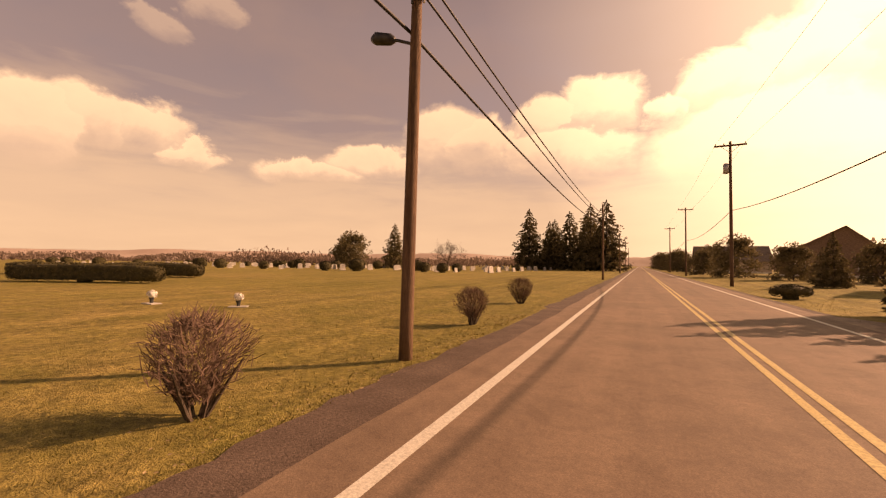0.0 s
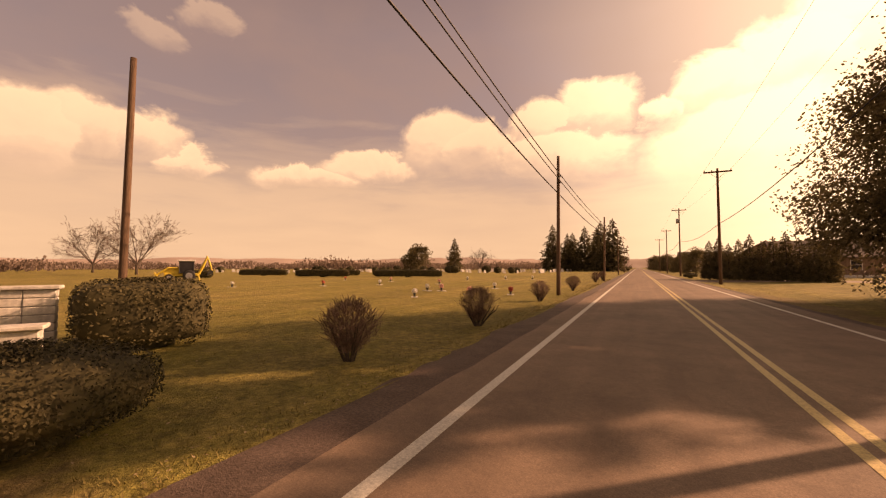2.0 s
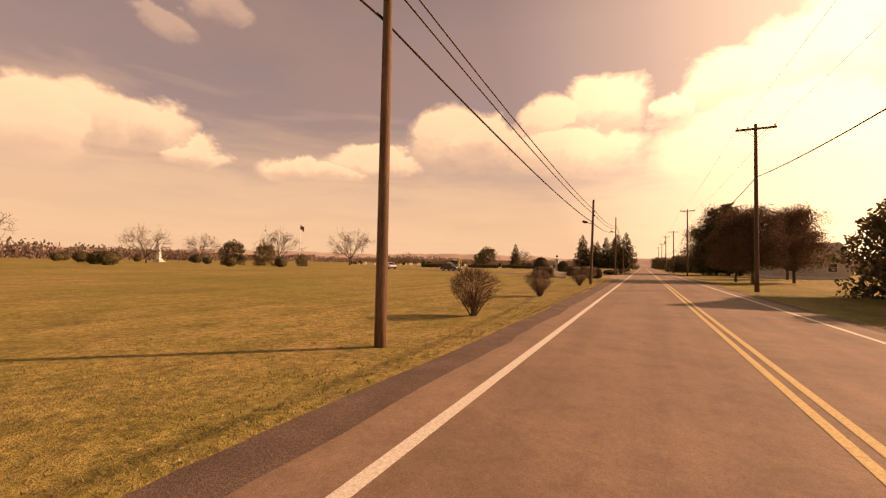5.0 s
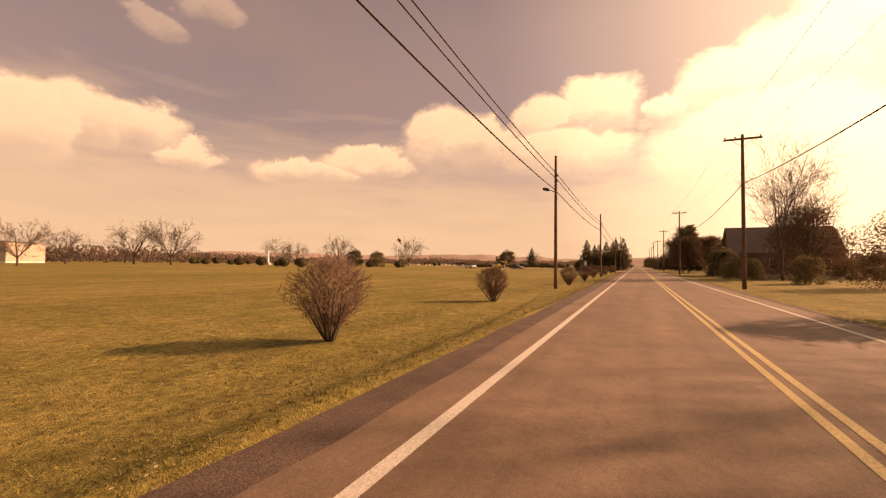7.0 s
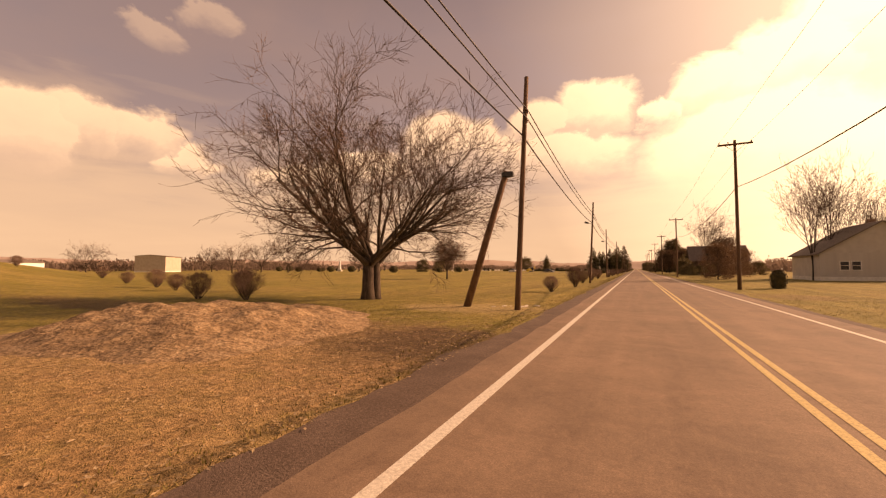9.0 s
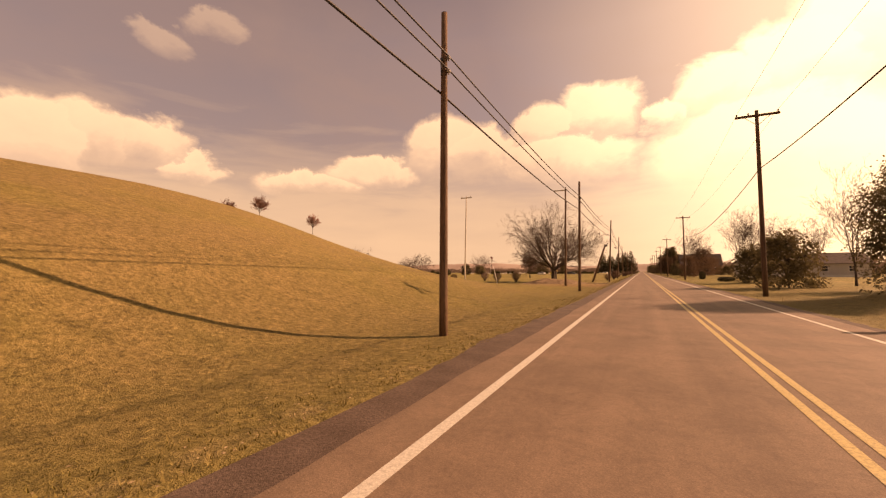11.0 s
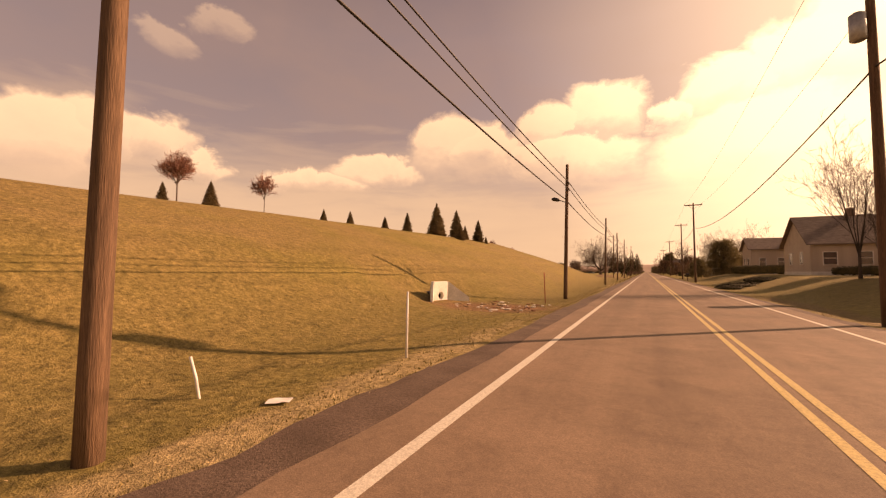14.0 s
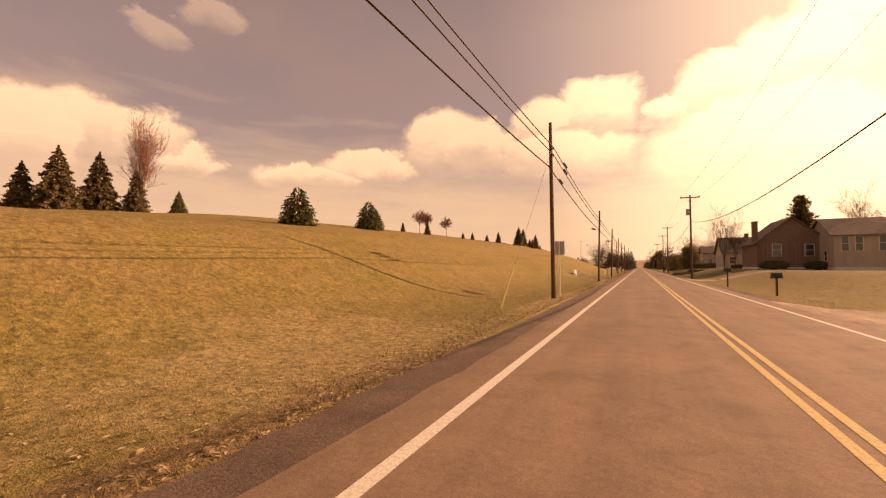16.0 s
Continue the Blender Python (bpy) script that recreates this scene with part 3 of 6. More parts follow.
# x, y, height, lean, lamp
LEFT_POLES = [(-3.6, 165.0, 8.0, (0, 0), 0), (-3.5, 125.0, 8.5, (0, 0), 0), (-3.5, 88.0, 8.0, (0, 0), 0), (-3.5, 46.0, 8.0, (0, 0), 0),
              (-3.38, 5.58, 7.1, (0.02, 0), 1), (-4.03, -19.43, 7.8, (0.012, 0), 0), (-4.2, -44.39, 9.6, (0.012, 0), 1), (-3.93, -81.51, 7.0, (0.03, 0), 1),
              (-4.3, -111.0, 8.2, (0, 0), 0), (-4.83, -140.44, 8.7, (0, 0), 1), (-4.64, -172.4, 8.8, (0.055, 0), 1), (-4.18, -204.1, 8.9, (0.05, 0), 0),
              (-4.45, -233.09, 8.8, (0.02, 0), 0), (-4.4, -258.0, 8.2, (0.01, 0), 0), (-4.32, -282.39, 7.9, (0.03, 0), 0), (-4.02, -310.66, 7.6, (0.03, 0), 1),
              (-4.08, -332.46, 7.8, (0.025, 0), 1), (-3.75, -360.54, 8.6, (-0.01, 0), 0), (-3.9, -395.0, 8.2, (0, 0), 0)]
heads = {"upper": [], "middle": [], "lower": []}
for x, y, h, lean, lamp in LEFT_POLES:
    attach = 0.80
    left_pole(x, y, h, lean, attach, bool(lamp))
    z = height(x, y) + h * attach
    dx = lean[0] * h * attach
    heads["upper"].append((x + dx + 0.13, y, z + 0.48))
    heads["middle"].append((x + dx + 0.13, y, z + 0.12))
    heads["lower"].append((x + dx - 0.12, y, z - 0.42))
for level, pts in heads.items():
    cable("overhead_cable", pts, 0.55, 0.022 if level != "lower" else 0.03, f"black overhead cable on the {level} pole fixings", "overhead cables")
RIGHT_POLES = [(7.0, 118.0, 11.5, 0), (7.0, 79.0, 11.5, 0), (6.85, 40.8, 12.1, 1), (6.93, 2.64, 10.9, 0), (6.99, -33.5, 11.9, 0), (6.9, -83.0, 11.5, 0),
               (6.83, -132.2, 11.1, 0), (7.11, -181.0, 11.7, 0), (6.8, -236.0, 11.6, 0), (6.48, -264.5, 11.7, 0), (6.2, -318.2, 11.1, 1), (6.4, -384.0, 11.2, 0)]
for x, y, h, can in RIGHT_POLES:
    right_pole(x, y, h, bool(can))
for dx in (-1.05, 1.05):
    cable("power_line", [(x + dx, y - 0.1, height(x, y) + h - 0.14) for x, y, h, _ in RIGHT_POLES], 0.4, 0.008, "thin power line between the crossarms", "power lines")
cable("telephone_cable", [(x, y - 0.12, height(x, y) + h * (0.52 if y > 0 else 0.68)) for x, y, h, _ in RIGHT_POLES], 0.75, 0.027, "black telephone cable below the crossarms", "power lines")

# ---------------------------------------------------------------- shrubs and trees


def wander(rng, start, way, length, steps, bend, lift=0.0):
    pts, d, p = [Vector(start)], Vector(way).normalized(), Vector(start)
    for _ in range(steps):
        d = (d + Vector((rng.uniform(-bend, bend), rng.uniform(-bend, bend), rng.uniform(-bend, bend) + lift))).normalized()
        p = p + d * (length / steps)
        pts.append(p.copy())
    return pts, d


def bare_tree(g_limbs, g_twigs, rng, base, height_m, spread, levels=4, trunk_r=0.2, trunk_frac=0.2, first=7, side=(4, 5, 6), twig_r=0.012, up=0.05, open_deg=50):
    """A leafless crown: limbs fork from the trunk's head, branches from limbs, twigs from branches."""
    head = Vector(base) + Vector((0, 0, height_m * trunk_frac))
    pts = [Vector(base) - Vector((0, 0, 0.3)), Vector(base) + Vector((0, 0, height_m * trunk_frac * 0.25)), head]
    g_limbs.tube(pts, [trunk_r * 1.5, trunk_r * 1.05, trunk_r * 0.9], 10)

    def grow(start, way, length, r, level):
        fine = level >= levels - 1
        g = g_twigs if fine else g_limbs
        steps = 2 if fine else (5 if level < 2 else 3)
        pts, d = wander(rng, start, way, length, steps, 0.10 + 0.06 * level, up)
        g.tube(pts, [max(r * (1 - 0.7 * i / steps), twig_r * 0.5) for i in range(steps + 1)], 3 if fine else (7 if level == 0 else 4), cap=False)
        if level >= levels:
            return
        for k in range(side[min(level, len(side) - 1)]):
            s = rng.uniform(0.22, 1.0)
            i = min(int(s * steps), steps - 1)
            q = pts[i].lerp(pts[i + 1], s * steps - i)
            axis = (pts[i + 1] - pts[i]).normalized()
            out = axis.orthogonal().normalized()
            out.rotate(Matrix.Rotation(rng.uniform(0, 2 * math.pi), 3, axis))
            a = radians(rng.uniform(22, 52))
            grow(q, axis * math.cos(a) + out * math.sin(a), length * rng.uniform(0.42, 0.66), max(r * (1 - 0.6 * s) * 0.55, twig_r), level + 1)

    for k in range(first):
        a = 2 * math.pi * (k + rng.uniform(-0.3, 0.3)) / first
        tilt = radians(rng.uniform(0.25, 1.0) * open_deg)
        way = Vector((math.cos(a) * math.sin(tilt) * spread, math.sin(a) * math.sin(tilt) * spread, math.cos(tilt)))
        start = head - Vector((0, 0, rng.uniform(0, 0.25) * height_m * trunk_frac))
        grow(start, way, height_m * (1 - trunk_frac) * rng.uniform(0.72, 0.92) * (1.04 - 0.22 * tilt), trunk_r * rng.uniform(0.42, 0.6), 0)


def make_bare_tree(name, label, category, seed, height_m, m, twig=TWIG, group="", **kw):
    rng = random.Random(seed)
    t = thing(name, label, category, group, at=m)
    a, b = Geo(), Geo()
    bare_tree(a, b, rng, (0, 0, 0), height_m, **kw)
    part("trunk", a, BARK, t, smooth=True)
    part("crown", b, twig, t)
    return t


def make_bush(seed, h, w, m, label):
    """A vase-shaped leafless shrub: many stems from one foot, dense twigs to a rounded top."""
    rng = random.Random(seed)
    t = thing("bush", label, "bush", "verge bushes", at=m)
    stems, twigs = Geo(), Geo()
    for k in range(13):
        a = rng.uniform(0, 2 * math.pi)
        tilt = radians(rng.uniform(3, 40))
        way = Vector((math.cos(a) * math.sin(tilt), math.sin(a) * math.sin(tilt), math.cos(tilt)))
        pts, d = wander(rng, (0.05 * math.cos(a), 0.05 * math.sin(a), -0.05), way, h * 0.62, 4, 0.10, 0.02)
        stems.tube(pts, [0.028, 0.022, 0.018, 0.014, 0.01], 5, cap=False)
    for k in range(int(1250 * h)):
        a = rng.uniform(0, 2 * math.pi)
        u = rng.uniform(0.0, 1.0)
        # inside an upturned egg: narrow foot, wide shoulder
        zz = 0.22 + 0.78 * u
        lim = w * 0.5 * (1.0 + 0.16 * math.sin(3 * a + seed)) * (math.sin(math.pi * min(0.5, 0.09 + 0.41 * u / 0.55)) if u < 0.55 else math.sqrt(max(0.02, 1 - ((u - 0.55) / 0.47) ** 2)))
        r = lim * math.sqrt(rng.uniform(0.05, 1.0)) * rng.uniform(0.86, 1.08)
        p = Vector((r * math.cos(a), r * math.sin(a), zz * h * 0.93))
        out = Vector((math.cos(a) * r * 1.2, math.sin(a) * r * 1.2, h * 0.45 * (0.5 + u))).normalized()
        out = (out + Vector((rng.gauss(0, 0.4), rng.gauss(0, 0.4), rng.gauss(0, 0.3)))).normalized()
        pts, d = wander(rng, p - out * 0.10 * h, out, h * rng.uniform(0.10, 0.20), 2, 0.45, 0.0)
        twigs.tube(pts, [0.0052, 0.0042, 0.0022], 3, cap=False)
    part("stem", stems, BARK, t)
    part("twig_crown", twigs, RED_TWIG, t)
    return t


def leaf_shell(g, rng, count, surface, size, jitter=0.06, flat=False):
    """Scatters small leaf faces over a surface(u, v) that returns a point and its outward normal."""
    for _ in range(count):
        p, nrm = surface(rng.random(), rng.random())
        p = p + nrm * rng.uniform(-jitter * 2.0, jitter)
        d = (nrm + Vector((rng.gauss(0, 0.55), rng.gauss(0, 0.55), rng.gauss(0, 0.55)))).normalized()
        a = d.orthogonal().normalized()
        a.rotate(Matrix.Rotation(rng.uniform(0, 6.28), 3, d))
        b = d.cross(a)
        s = size * rng.uniform(0.6, 1.3)
        g.face(p - a * s, p + b * s * 0.55, p + a * s, p - b * s * 0.55)


def make_conifer(name, seed, h, w, m, mat=NEEDLES, label="dark green conifer", category="conifer", group="", rows=26, skirt=0.06, lumpy=0.25, shape=1.0, blades=26, fine=1.0):
    """A trunk and whorls of drooping sprays; each spray is a fan of small blades."""
    rng = random.Random(seed)
    t = thing(name, label, category, group, at=m)
    g = Geo()
    g.tube([(0, 0, -0.2), (0, 0, h * 0.5), (0, 0, h * 0.97)], [0.022 * h, 0.014 * h, 0.004 * h], 7)
    part("trunk", g, BARK, t)
    g = Geo()
    bulge = [rng.uniform(1 - lumpy, 1 + lumpy) for _ in range(40)]
    for i in range(rows):
        s = i / (rows - 1)
        z = h * (skirt + (1 - skirt) * s)
        r = w * 0.5 * ((1 - s) ** shape) * (0.75 + 0.25 * min(1, s * 9)) + 0.02 * h * (1 - s)
        k = max(5, int(15 * (1 - s) + 5))
        for j in range(k):
            a = 2 * math.pi * (j + rng.random()) / k
            rr = r * bulge[(i * 7 + int(a * 3)) % 40]
            tip = Vector((rr * math.cos(a), rr * math.sin(a), z - 0.16 * rr + rng.uniform(-0.02, 0.02) * h))
            root = Vector((0.1 * rr * math.cos(a), 0.1 * rr * math.sin(a), z + 0.02 * h))
            for b in range(max(8, blades // 2)):
                u = rng.uniform(0.35, 1.05)
                p = root.lerp(tip, u)
                q = p + Vector((rng.gauss(0, 1), rng.gauss(0, 1), rng.gauss(0, 0.7))).normalized() * (0.042 * h * (1.15 - s) + 0.05) * fine
                e = (q - p).cross(Vector((rng.gauss(0, 1), rng.gauss(0, 1), 1))).normalized() * (0.012 * h + 0.012) * fine
                g.face(p - e, p + e, q + e * 0.3, q - e * 0.3)
    part("crown", g, mat, t)
    return t


def make_leafy_tree(name, seed, h, w, m, mat=NEEDLES, label="", category="tree", group="", clumps=60, leaves=90, foot=0.12, leaf=0.2):
    """A trunk, limbs and a crown of leaf clumps with gaps between."""
    rng = random.Random(seed)
    t = thing(name, label, category, group, at=m)
    wood, crown = Geo(), Geo()
    wood.tube([(0, 0, -0.3), (0.05, 0, h * 0.3), (0, 0.05, h * 0.85)], [0.020 * h, 0.014 * h, 0.005 * h], 8)
    for k in range(clumps):
        u = rng.random()
        z = h * (foot + (1 - foot) * u)
        lim = 0.5 * w * math.sqrt(max(0.03, 1 - (abs(u - 0.35) / 0.68) ** 2.2))
        a = rng.uniform(0, 2 * math.pi)
        r = lim * math.sqrt(rng.uniform(0.1, 1.0)) * 0.9
        c = Vector((r * math.cos(a), r * math.sin(a), z))
        if k % 2 == 0:
            wood.tube([(0, 0, max(0.15 * h, z - 0.5 * r - 0.08 * h)), c * 0.5 + Vector((0, 0, 0.45 * z)), c], [0.010 * h, 0.007 * h, 0.003 * h], 4, cap=False)
        s = w * rng.uniform(0.09, 0.17)
        for _ in range(leaves):
            p = Vector((rng.gauss(0, 1), rng.gauss(0, 1), rng.gauss(0, 1))).normalized() * s * 1.45 * rng.random() ** 0.45
            p = c + Vector((p.x, p.y, p.z * 0.72))
            d = Vector((rng.gauss(0, 1), rng.gauss(0, 1), rng.gauss(0, 1))).normalized()
            x = d.orthogonal().normalized() * leaf * rng.uniform(0.6, 1.2)
            y2 = d.cross(x) * 0.5
            crown.face(p - x, p - y2, p + x, p + y2)
    part("trunk", wood, BARK, t)
    part("crown", crown, mat, t)
    return t


def make_pine(name, seed, h, w, m, label, group="", shape=0.6, bare=0.06, mat=NEEDLES):
    """A pine with tiers of uneven boughs, each bough a spray of needle tufts."""
    rng = random.Random(seed)
    t = thing(name, label, "pine", group, at=m)
    wood, crown = Geo(), Geo()
    wood.tube([(0, 0, -0.3), (0.06, 0, h * 0.5), (0, 0, h * 0.98)], [0.022 * h, 0.014 * h, 0.004 * h], 8)
    tiers = int(h * 1.7)
    for i in range(tiers):
        s = bare + (1 - bare) * (i + 0.5) / tiers
        tier = 0.5 * w * (1 - s) ** shape * rng.uniform(0.78, 1.12)
        k = 8 if s < 0.8 else 6
        for j in range(k):
            a = 2 * math.pi * (j + rng.uniform(-0.4, 0.4)) / k
            r = max(0.35, tier * rng.uniform(0.62, 1.12))
            z = h * s + rng.uniform(-0.2, 0.2)
            lift = rng.uniform(-0.12, 0.16) + 0.25 * s
            way = Vector((math.cos(a), math.sin(a), lift))
            root = Vector((0, 0, z))
            wood.tube([root, root + way * r * 0.6 - Vector((0, 0, 0.05 * r)), root + way * r], [0.004 * h, 0.003 * h, 0.001 * h], 4, cap=False)
            for q in range(int(7 + 11 * r)):
                u = rng.uniform(0.18, 1.0)
                side = Vector((-math.sin(a), math.cos(a), 0)) * rng.gauss(0, 0.16) * r * (1.15 - u)
                c = root + way * r * u + side + Vector((0, 0, rng.gauss(0, 0.10) - 0.05 * r * math.sin(math.pi * u)))
                for b in range(8):
                    d = (Vector((rng.gauss(0, 1), rng.gauss(0, 1), rng.gauss(0.25, 0.7))) + way * 0.5).normalized() * rng.uniform(0.20, 0.40)
                    e = d.cross(Vector((rng.gauss(0, 1), rng.gauss(0, 1), rng.gauss(0, 1)))).normalized() * 0.035
                    crown.face(c - e, c + e, c + d + e * 0.2, c + d - e * 0.2)
    part("trunk", wood, BARK, t)
    part("crown", crown, mat, t)
    return t


def rounded_surface(sx, sy, sz, power=3.0):
    """A clipped box with rounded edges, standing on z = 0."""
    def at(u, v):
        a = 2 * math.pi * u
        e = math.pi * (v - 0.35) / 1.3
        e = max(min(e, math.pi / 2), -0.75)
        c = Vector((math.cos(a) * math.cos(e), math.sin(a) * math.cos(e), math.sin(e)))
        k = (abs(c.x) ** power + abs(c.y) ** power + abs(c.z) ** power) ** (-1 / power)
        p = Vector((c.x * k * sx / 2, c.y * k * sy / 2, sz / 2 + c.z * k * sz / 2))
        nrm = Vector((c.x * abs(c.x) / sx, c.y * abs(c.y) / sy, c.z * abs(c.z) / sz)).normalized()
        return p, nrm
    return at


def make_hedge(seed, sx, sy, sz, m, label, count=7000, leaf=0.032, power=4.0, name="hedge", shag=0.05):
    """A clipped evergreen: a dark inner body and a skin of small leaves."""
    rng = random.Random(seed)
    t = thing(name, label, name.replace("_", " "), at=m)
    surf = rounded_surface(sx, sy, sz, power)
    core = Geo()
    nu, nv = 28, 12
    for j in range(nv + 1):
        for i in range(nu):
            p, nrm = surf(i / nu, j / nv)
            p = p - nrm * 0.05 + nrm * 0.05 * noise.noise(p * 3.0 + Vector((seed, 0, 0)))
            core.v.append(tuple(p))
    for j in range(nv):
        for i in range(nu):
            a, b = j * nu + i, j * nu + (i + 1) % nu
            core.f.append((a, b, b + nu, a + nu))
    core.tube([(0, 0, -0.2), (0, 0, 0.25)], [0.3 * min(sx, sy), 0.3 * min(sx, sy)], 8)
    part("body", core, YEW, t, smooth=True)
    g = Geo()
    def rough(u, v):
        p, nrm = surf(u, v)
        lump = noise.noise(p * 2.4 + Vector((seed, 3.0, 0))) + 0.6 * noise.noise(p * 6.0 + Vector((0, seed, 0)))
        return p + Vector((nrm.x, nrm.y, 0.5 * nrm.z)) * shag * lump * min(1.0, sz), nrm
    leaf_shell(g, rng, count, rough, leaf, 0.05)
    part("foliage", g, YEW, t)
    return t


BUSHES = [(-4.0, 2.62, 1.12, 1.0), (-3.87, 9.66, 1.0, 0.95), (-3.81, -15.19, 1.02, 0.98), (-4.15, -23.65, 1.0, 0.95), (-3.92, -32.42, 1.1, 1.05),
          (-4.41, -37.17, 1.1, 1.05), (-4.79, -74.26, 1.5, 1.6), (-4.45, -84.26, 1.3, 1.4), (-5.48, -151.21, 1.55, 1.4), (-5.49, -161.23, 1.75, 1.65),
          (-5.38, -172.71, 1.5, 1.5), (-4.78, -183.18, 1.75, 1.55), (-5.34, -191.01, 1.15, 1.15), (-4.3, 16.0, 1.1, 1.1), (-4.6, -126.0, 1.6, 1.6), (-4.8, -135.0, 1.5, 1.5), (-4.7, -117.0, 1.5, 1.5), (-4.5, -106.0, 1.5, 1.6), (-4.6, -97.0, 1.4, 1.4)]
for i, (x, y, h, w) in enumerate(BUSHES):
    size = "tall" if h > 1.7 else ("low" if h < 1.2 else "waist-high")
    make_bush(100 + i, h, w, put(x, y, height(x, y), 40 * i), f"{size} leafless reddish-brown vase-shaped bush on the verge")

# ---------------------------------------------------------------- trees by the road and in the fields
big = thing("tree", "large spreading leafless tree with two trunks on the lawn", "tree", at=put(-12.3, -202.0, height(-12.3, -202.0), 30))
wood, twigs = Geo(), Geo()
rng = random.Random(11)
bare_tree(wood, twigs, rng, (-0.16, 0.0, 0), 10.3, 0.95, levels=4, trunk_r=0.30, trunk_frac=0.21, first=11, side=(8, 5, 5, 4), twig_r=0.009, up=0.035, open_deg=76)
bare_tree(wood, twigs, rng, (0.24, 0.12, 0), 10.0, 0.95, levels=4, trunk_r=0.20, trunk_frac=0.19, first=6, side=(7, 5, 5, 4), twig_r=0.009, up=0.045, open_deg=60)
part("trunk", wood, BARK, big, smooth=True)
part("crown", twigs, TWIG, big)
make_bare_tree("tree", "small round leafless tree in the mown field", "tree", 12, 5.2, put(-25.6, -164.0, 0), twig=RED_TWIG, spread=1.0, levels=4, trunk_r=0.13,
               trunk_frac=0.26, first=11, side=(7, 6, 5, 4), twig_r=0.010, open_deg=58)
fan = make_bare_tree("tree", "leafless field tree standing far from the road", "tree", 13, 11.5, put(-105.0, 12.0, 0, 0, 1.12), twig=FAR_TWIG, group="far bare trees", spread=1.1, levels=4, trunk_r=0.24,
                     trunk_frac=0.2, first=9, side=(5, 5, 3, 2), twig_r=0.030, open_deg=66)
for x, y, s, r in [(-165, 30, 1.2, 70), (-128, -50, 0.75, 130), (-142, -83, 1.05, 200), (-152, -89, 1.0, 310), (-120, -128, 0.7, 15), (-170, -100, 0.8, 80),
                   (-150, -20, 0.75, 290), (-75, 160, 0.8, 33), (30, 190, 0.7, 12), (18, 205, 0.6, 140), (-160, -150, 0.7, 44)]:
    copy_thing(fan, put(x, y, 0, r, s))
slim = make_bare_tree("tree", "tall slender leafless tree with upright limbs", "tree", 14, 14.0, put(14.5, -110.6, 0, 0, 0.86), group="slender bare trees", twig=TWIG, spread=0.8, levels=4,
                      trunk_r=0.16, trunk_frac=0.22, first=6, side=(7, 4, 3, 2), twig_r=0.016, up=0.12, open_deg=17)
for x, y, s, r in [(18.2, -106.0, 0.84, 100), (21.0, -150.0, 0.98, 20), (24.0, -146.0, 1.05, 160), (28.0, -143.0, 0.9, 260), (33, -140, 0.9, 40), (36.0, -146.0, 0.85, 300), (13.2, -296.5, 0.66, 70), (15.2, -294.0, 0.5, 200),
                   (18.0, -216.0, 0.7, 10), (22.0, -222.0, 0.75, 90), (30.0, -300.0, 0.8, 150), (35.0, -305.0, 0.8, 15), (28, -236, 0.62, 80)]:
    copy_thing(slim, put(x, y, height(x, y), r, s))

# the dark evergreens that shade the road
make_pine("pine", 21, 13.6, 8.6, put(14.6, -23.4, 0), "tall dark pine with tiered boughs towering over its neighbours", "roadside evergreens", shape=0.52)
make_pine("pine", 23, 12.9, 8.4, put(12.8, -21.2, 0), "dark pine with a ragged full crown", "roadside evergreens", shape=0.44)
make_pine("pine", 22, 14.4, 8.4, put(15.2, -18.0, 0), "dark pine with a ragged cone-shaped crown", "roadside evergreens", shape=0.34)
make_leafy_tree("evergreen_tree", 30, 9.6, 8.4, put(11.0, -18.2, 0), NEEDLES, "dark broad evergreen on a bare trunk overhanging the verge", "evergreen", "roadside evergreens", clumps=120, leaves=190, foot=0.24, leaf=0.112)
for i, (x, y, h, w) in enumerate([(13.6, -16.8, 13.8, 8.4), (17.6, -14.0, 10.0, 7.2), (17.6, -17.5, 9.4, 6.4), (11.8, -20.4, 9.4, 6.0), (16.6, -22.0, 10.2, 6.4)]):
    tall = "tall dark broad evergreen rising over its neighbours" if h > 12 else "dark dense broad evergreen tree beside the road"
    make_leafy_tree("evergreen_tree", 31 + i, h, w, put(x, y, 0, 30 * i), NEEDLES, tall, "evergreen", "roadside evergreens", clumps=150 if h > 10 else 110, leaves=175, foot=0.05, leaf=0.112)
make_pine("pine", 25, 9.0, 4.6, put(22.0, -28.5, 0), "slim dark pine standing apart behind a pale house", "roadside evergreens")
oak_leaf = material("withered_leaves", [(0.3, (0.105, 0.060, 0.036)), (0.7, (0.215, 0.130, 0.078))], 1.5, 0.9, 0.0, spread=0.4, translucent=0.15)
for i, (x, y, h, w) in enumerate([(17.5, -47.0, 8.5, 6.0), (9.2, -62.2, 7.3, 5.6), (9.8, -66.9, 7.4, 5.8), (14.2, -62.5, 7.6, 6.0)]):
    make_leafy_tree("oak_tree", 40 + i, h, w, put(x, y, 0, 50 * i), oak_leaf, "tree still holding withered brown leaves", "tree", "brown-leaved trees", clumps=130, leaves=270, foot=0.26, leaf=0.076)
make_leafy_tree("evergreen_tree", 47, 6.8, 6.2, put(13.6, -238.0, height(13.6, -238)), NEEDLES, "broad rounded dark evergreen on a front lawn", "evergreen", clumps=150, leaves=230, foot=0.03, leaf=0.10)
make_pine("pine", 48, 14.5, 7.2, put(29.0, -277.5, height(24.5, -291)), "tall ragged pine behind the gabled house", shape=0.35, bare=0.45)
make_leafy_tree("shrub", 49, 5.0, 4.2, put(10.6, -149.0, 0), oak_leaf, "large half-bare rounded shrub on the lawn", "shrub", clumps=90, leaves=150, foot=0.05, leaf=0.075)
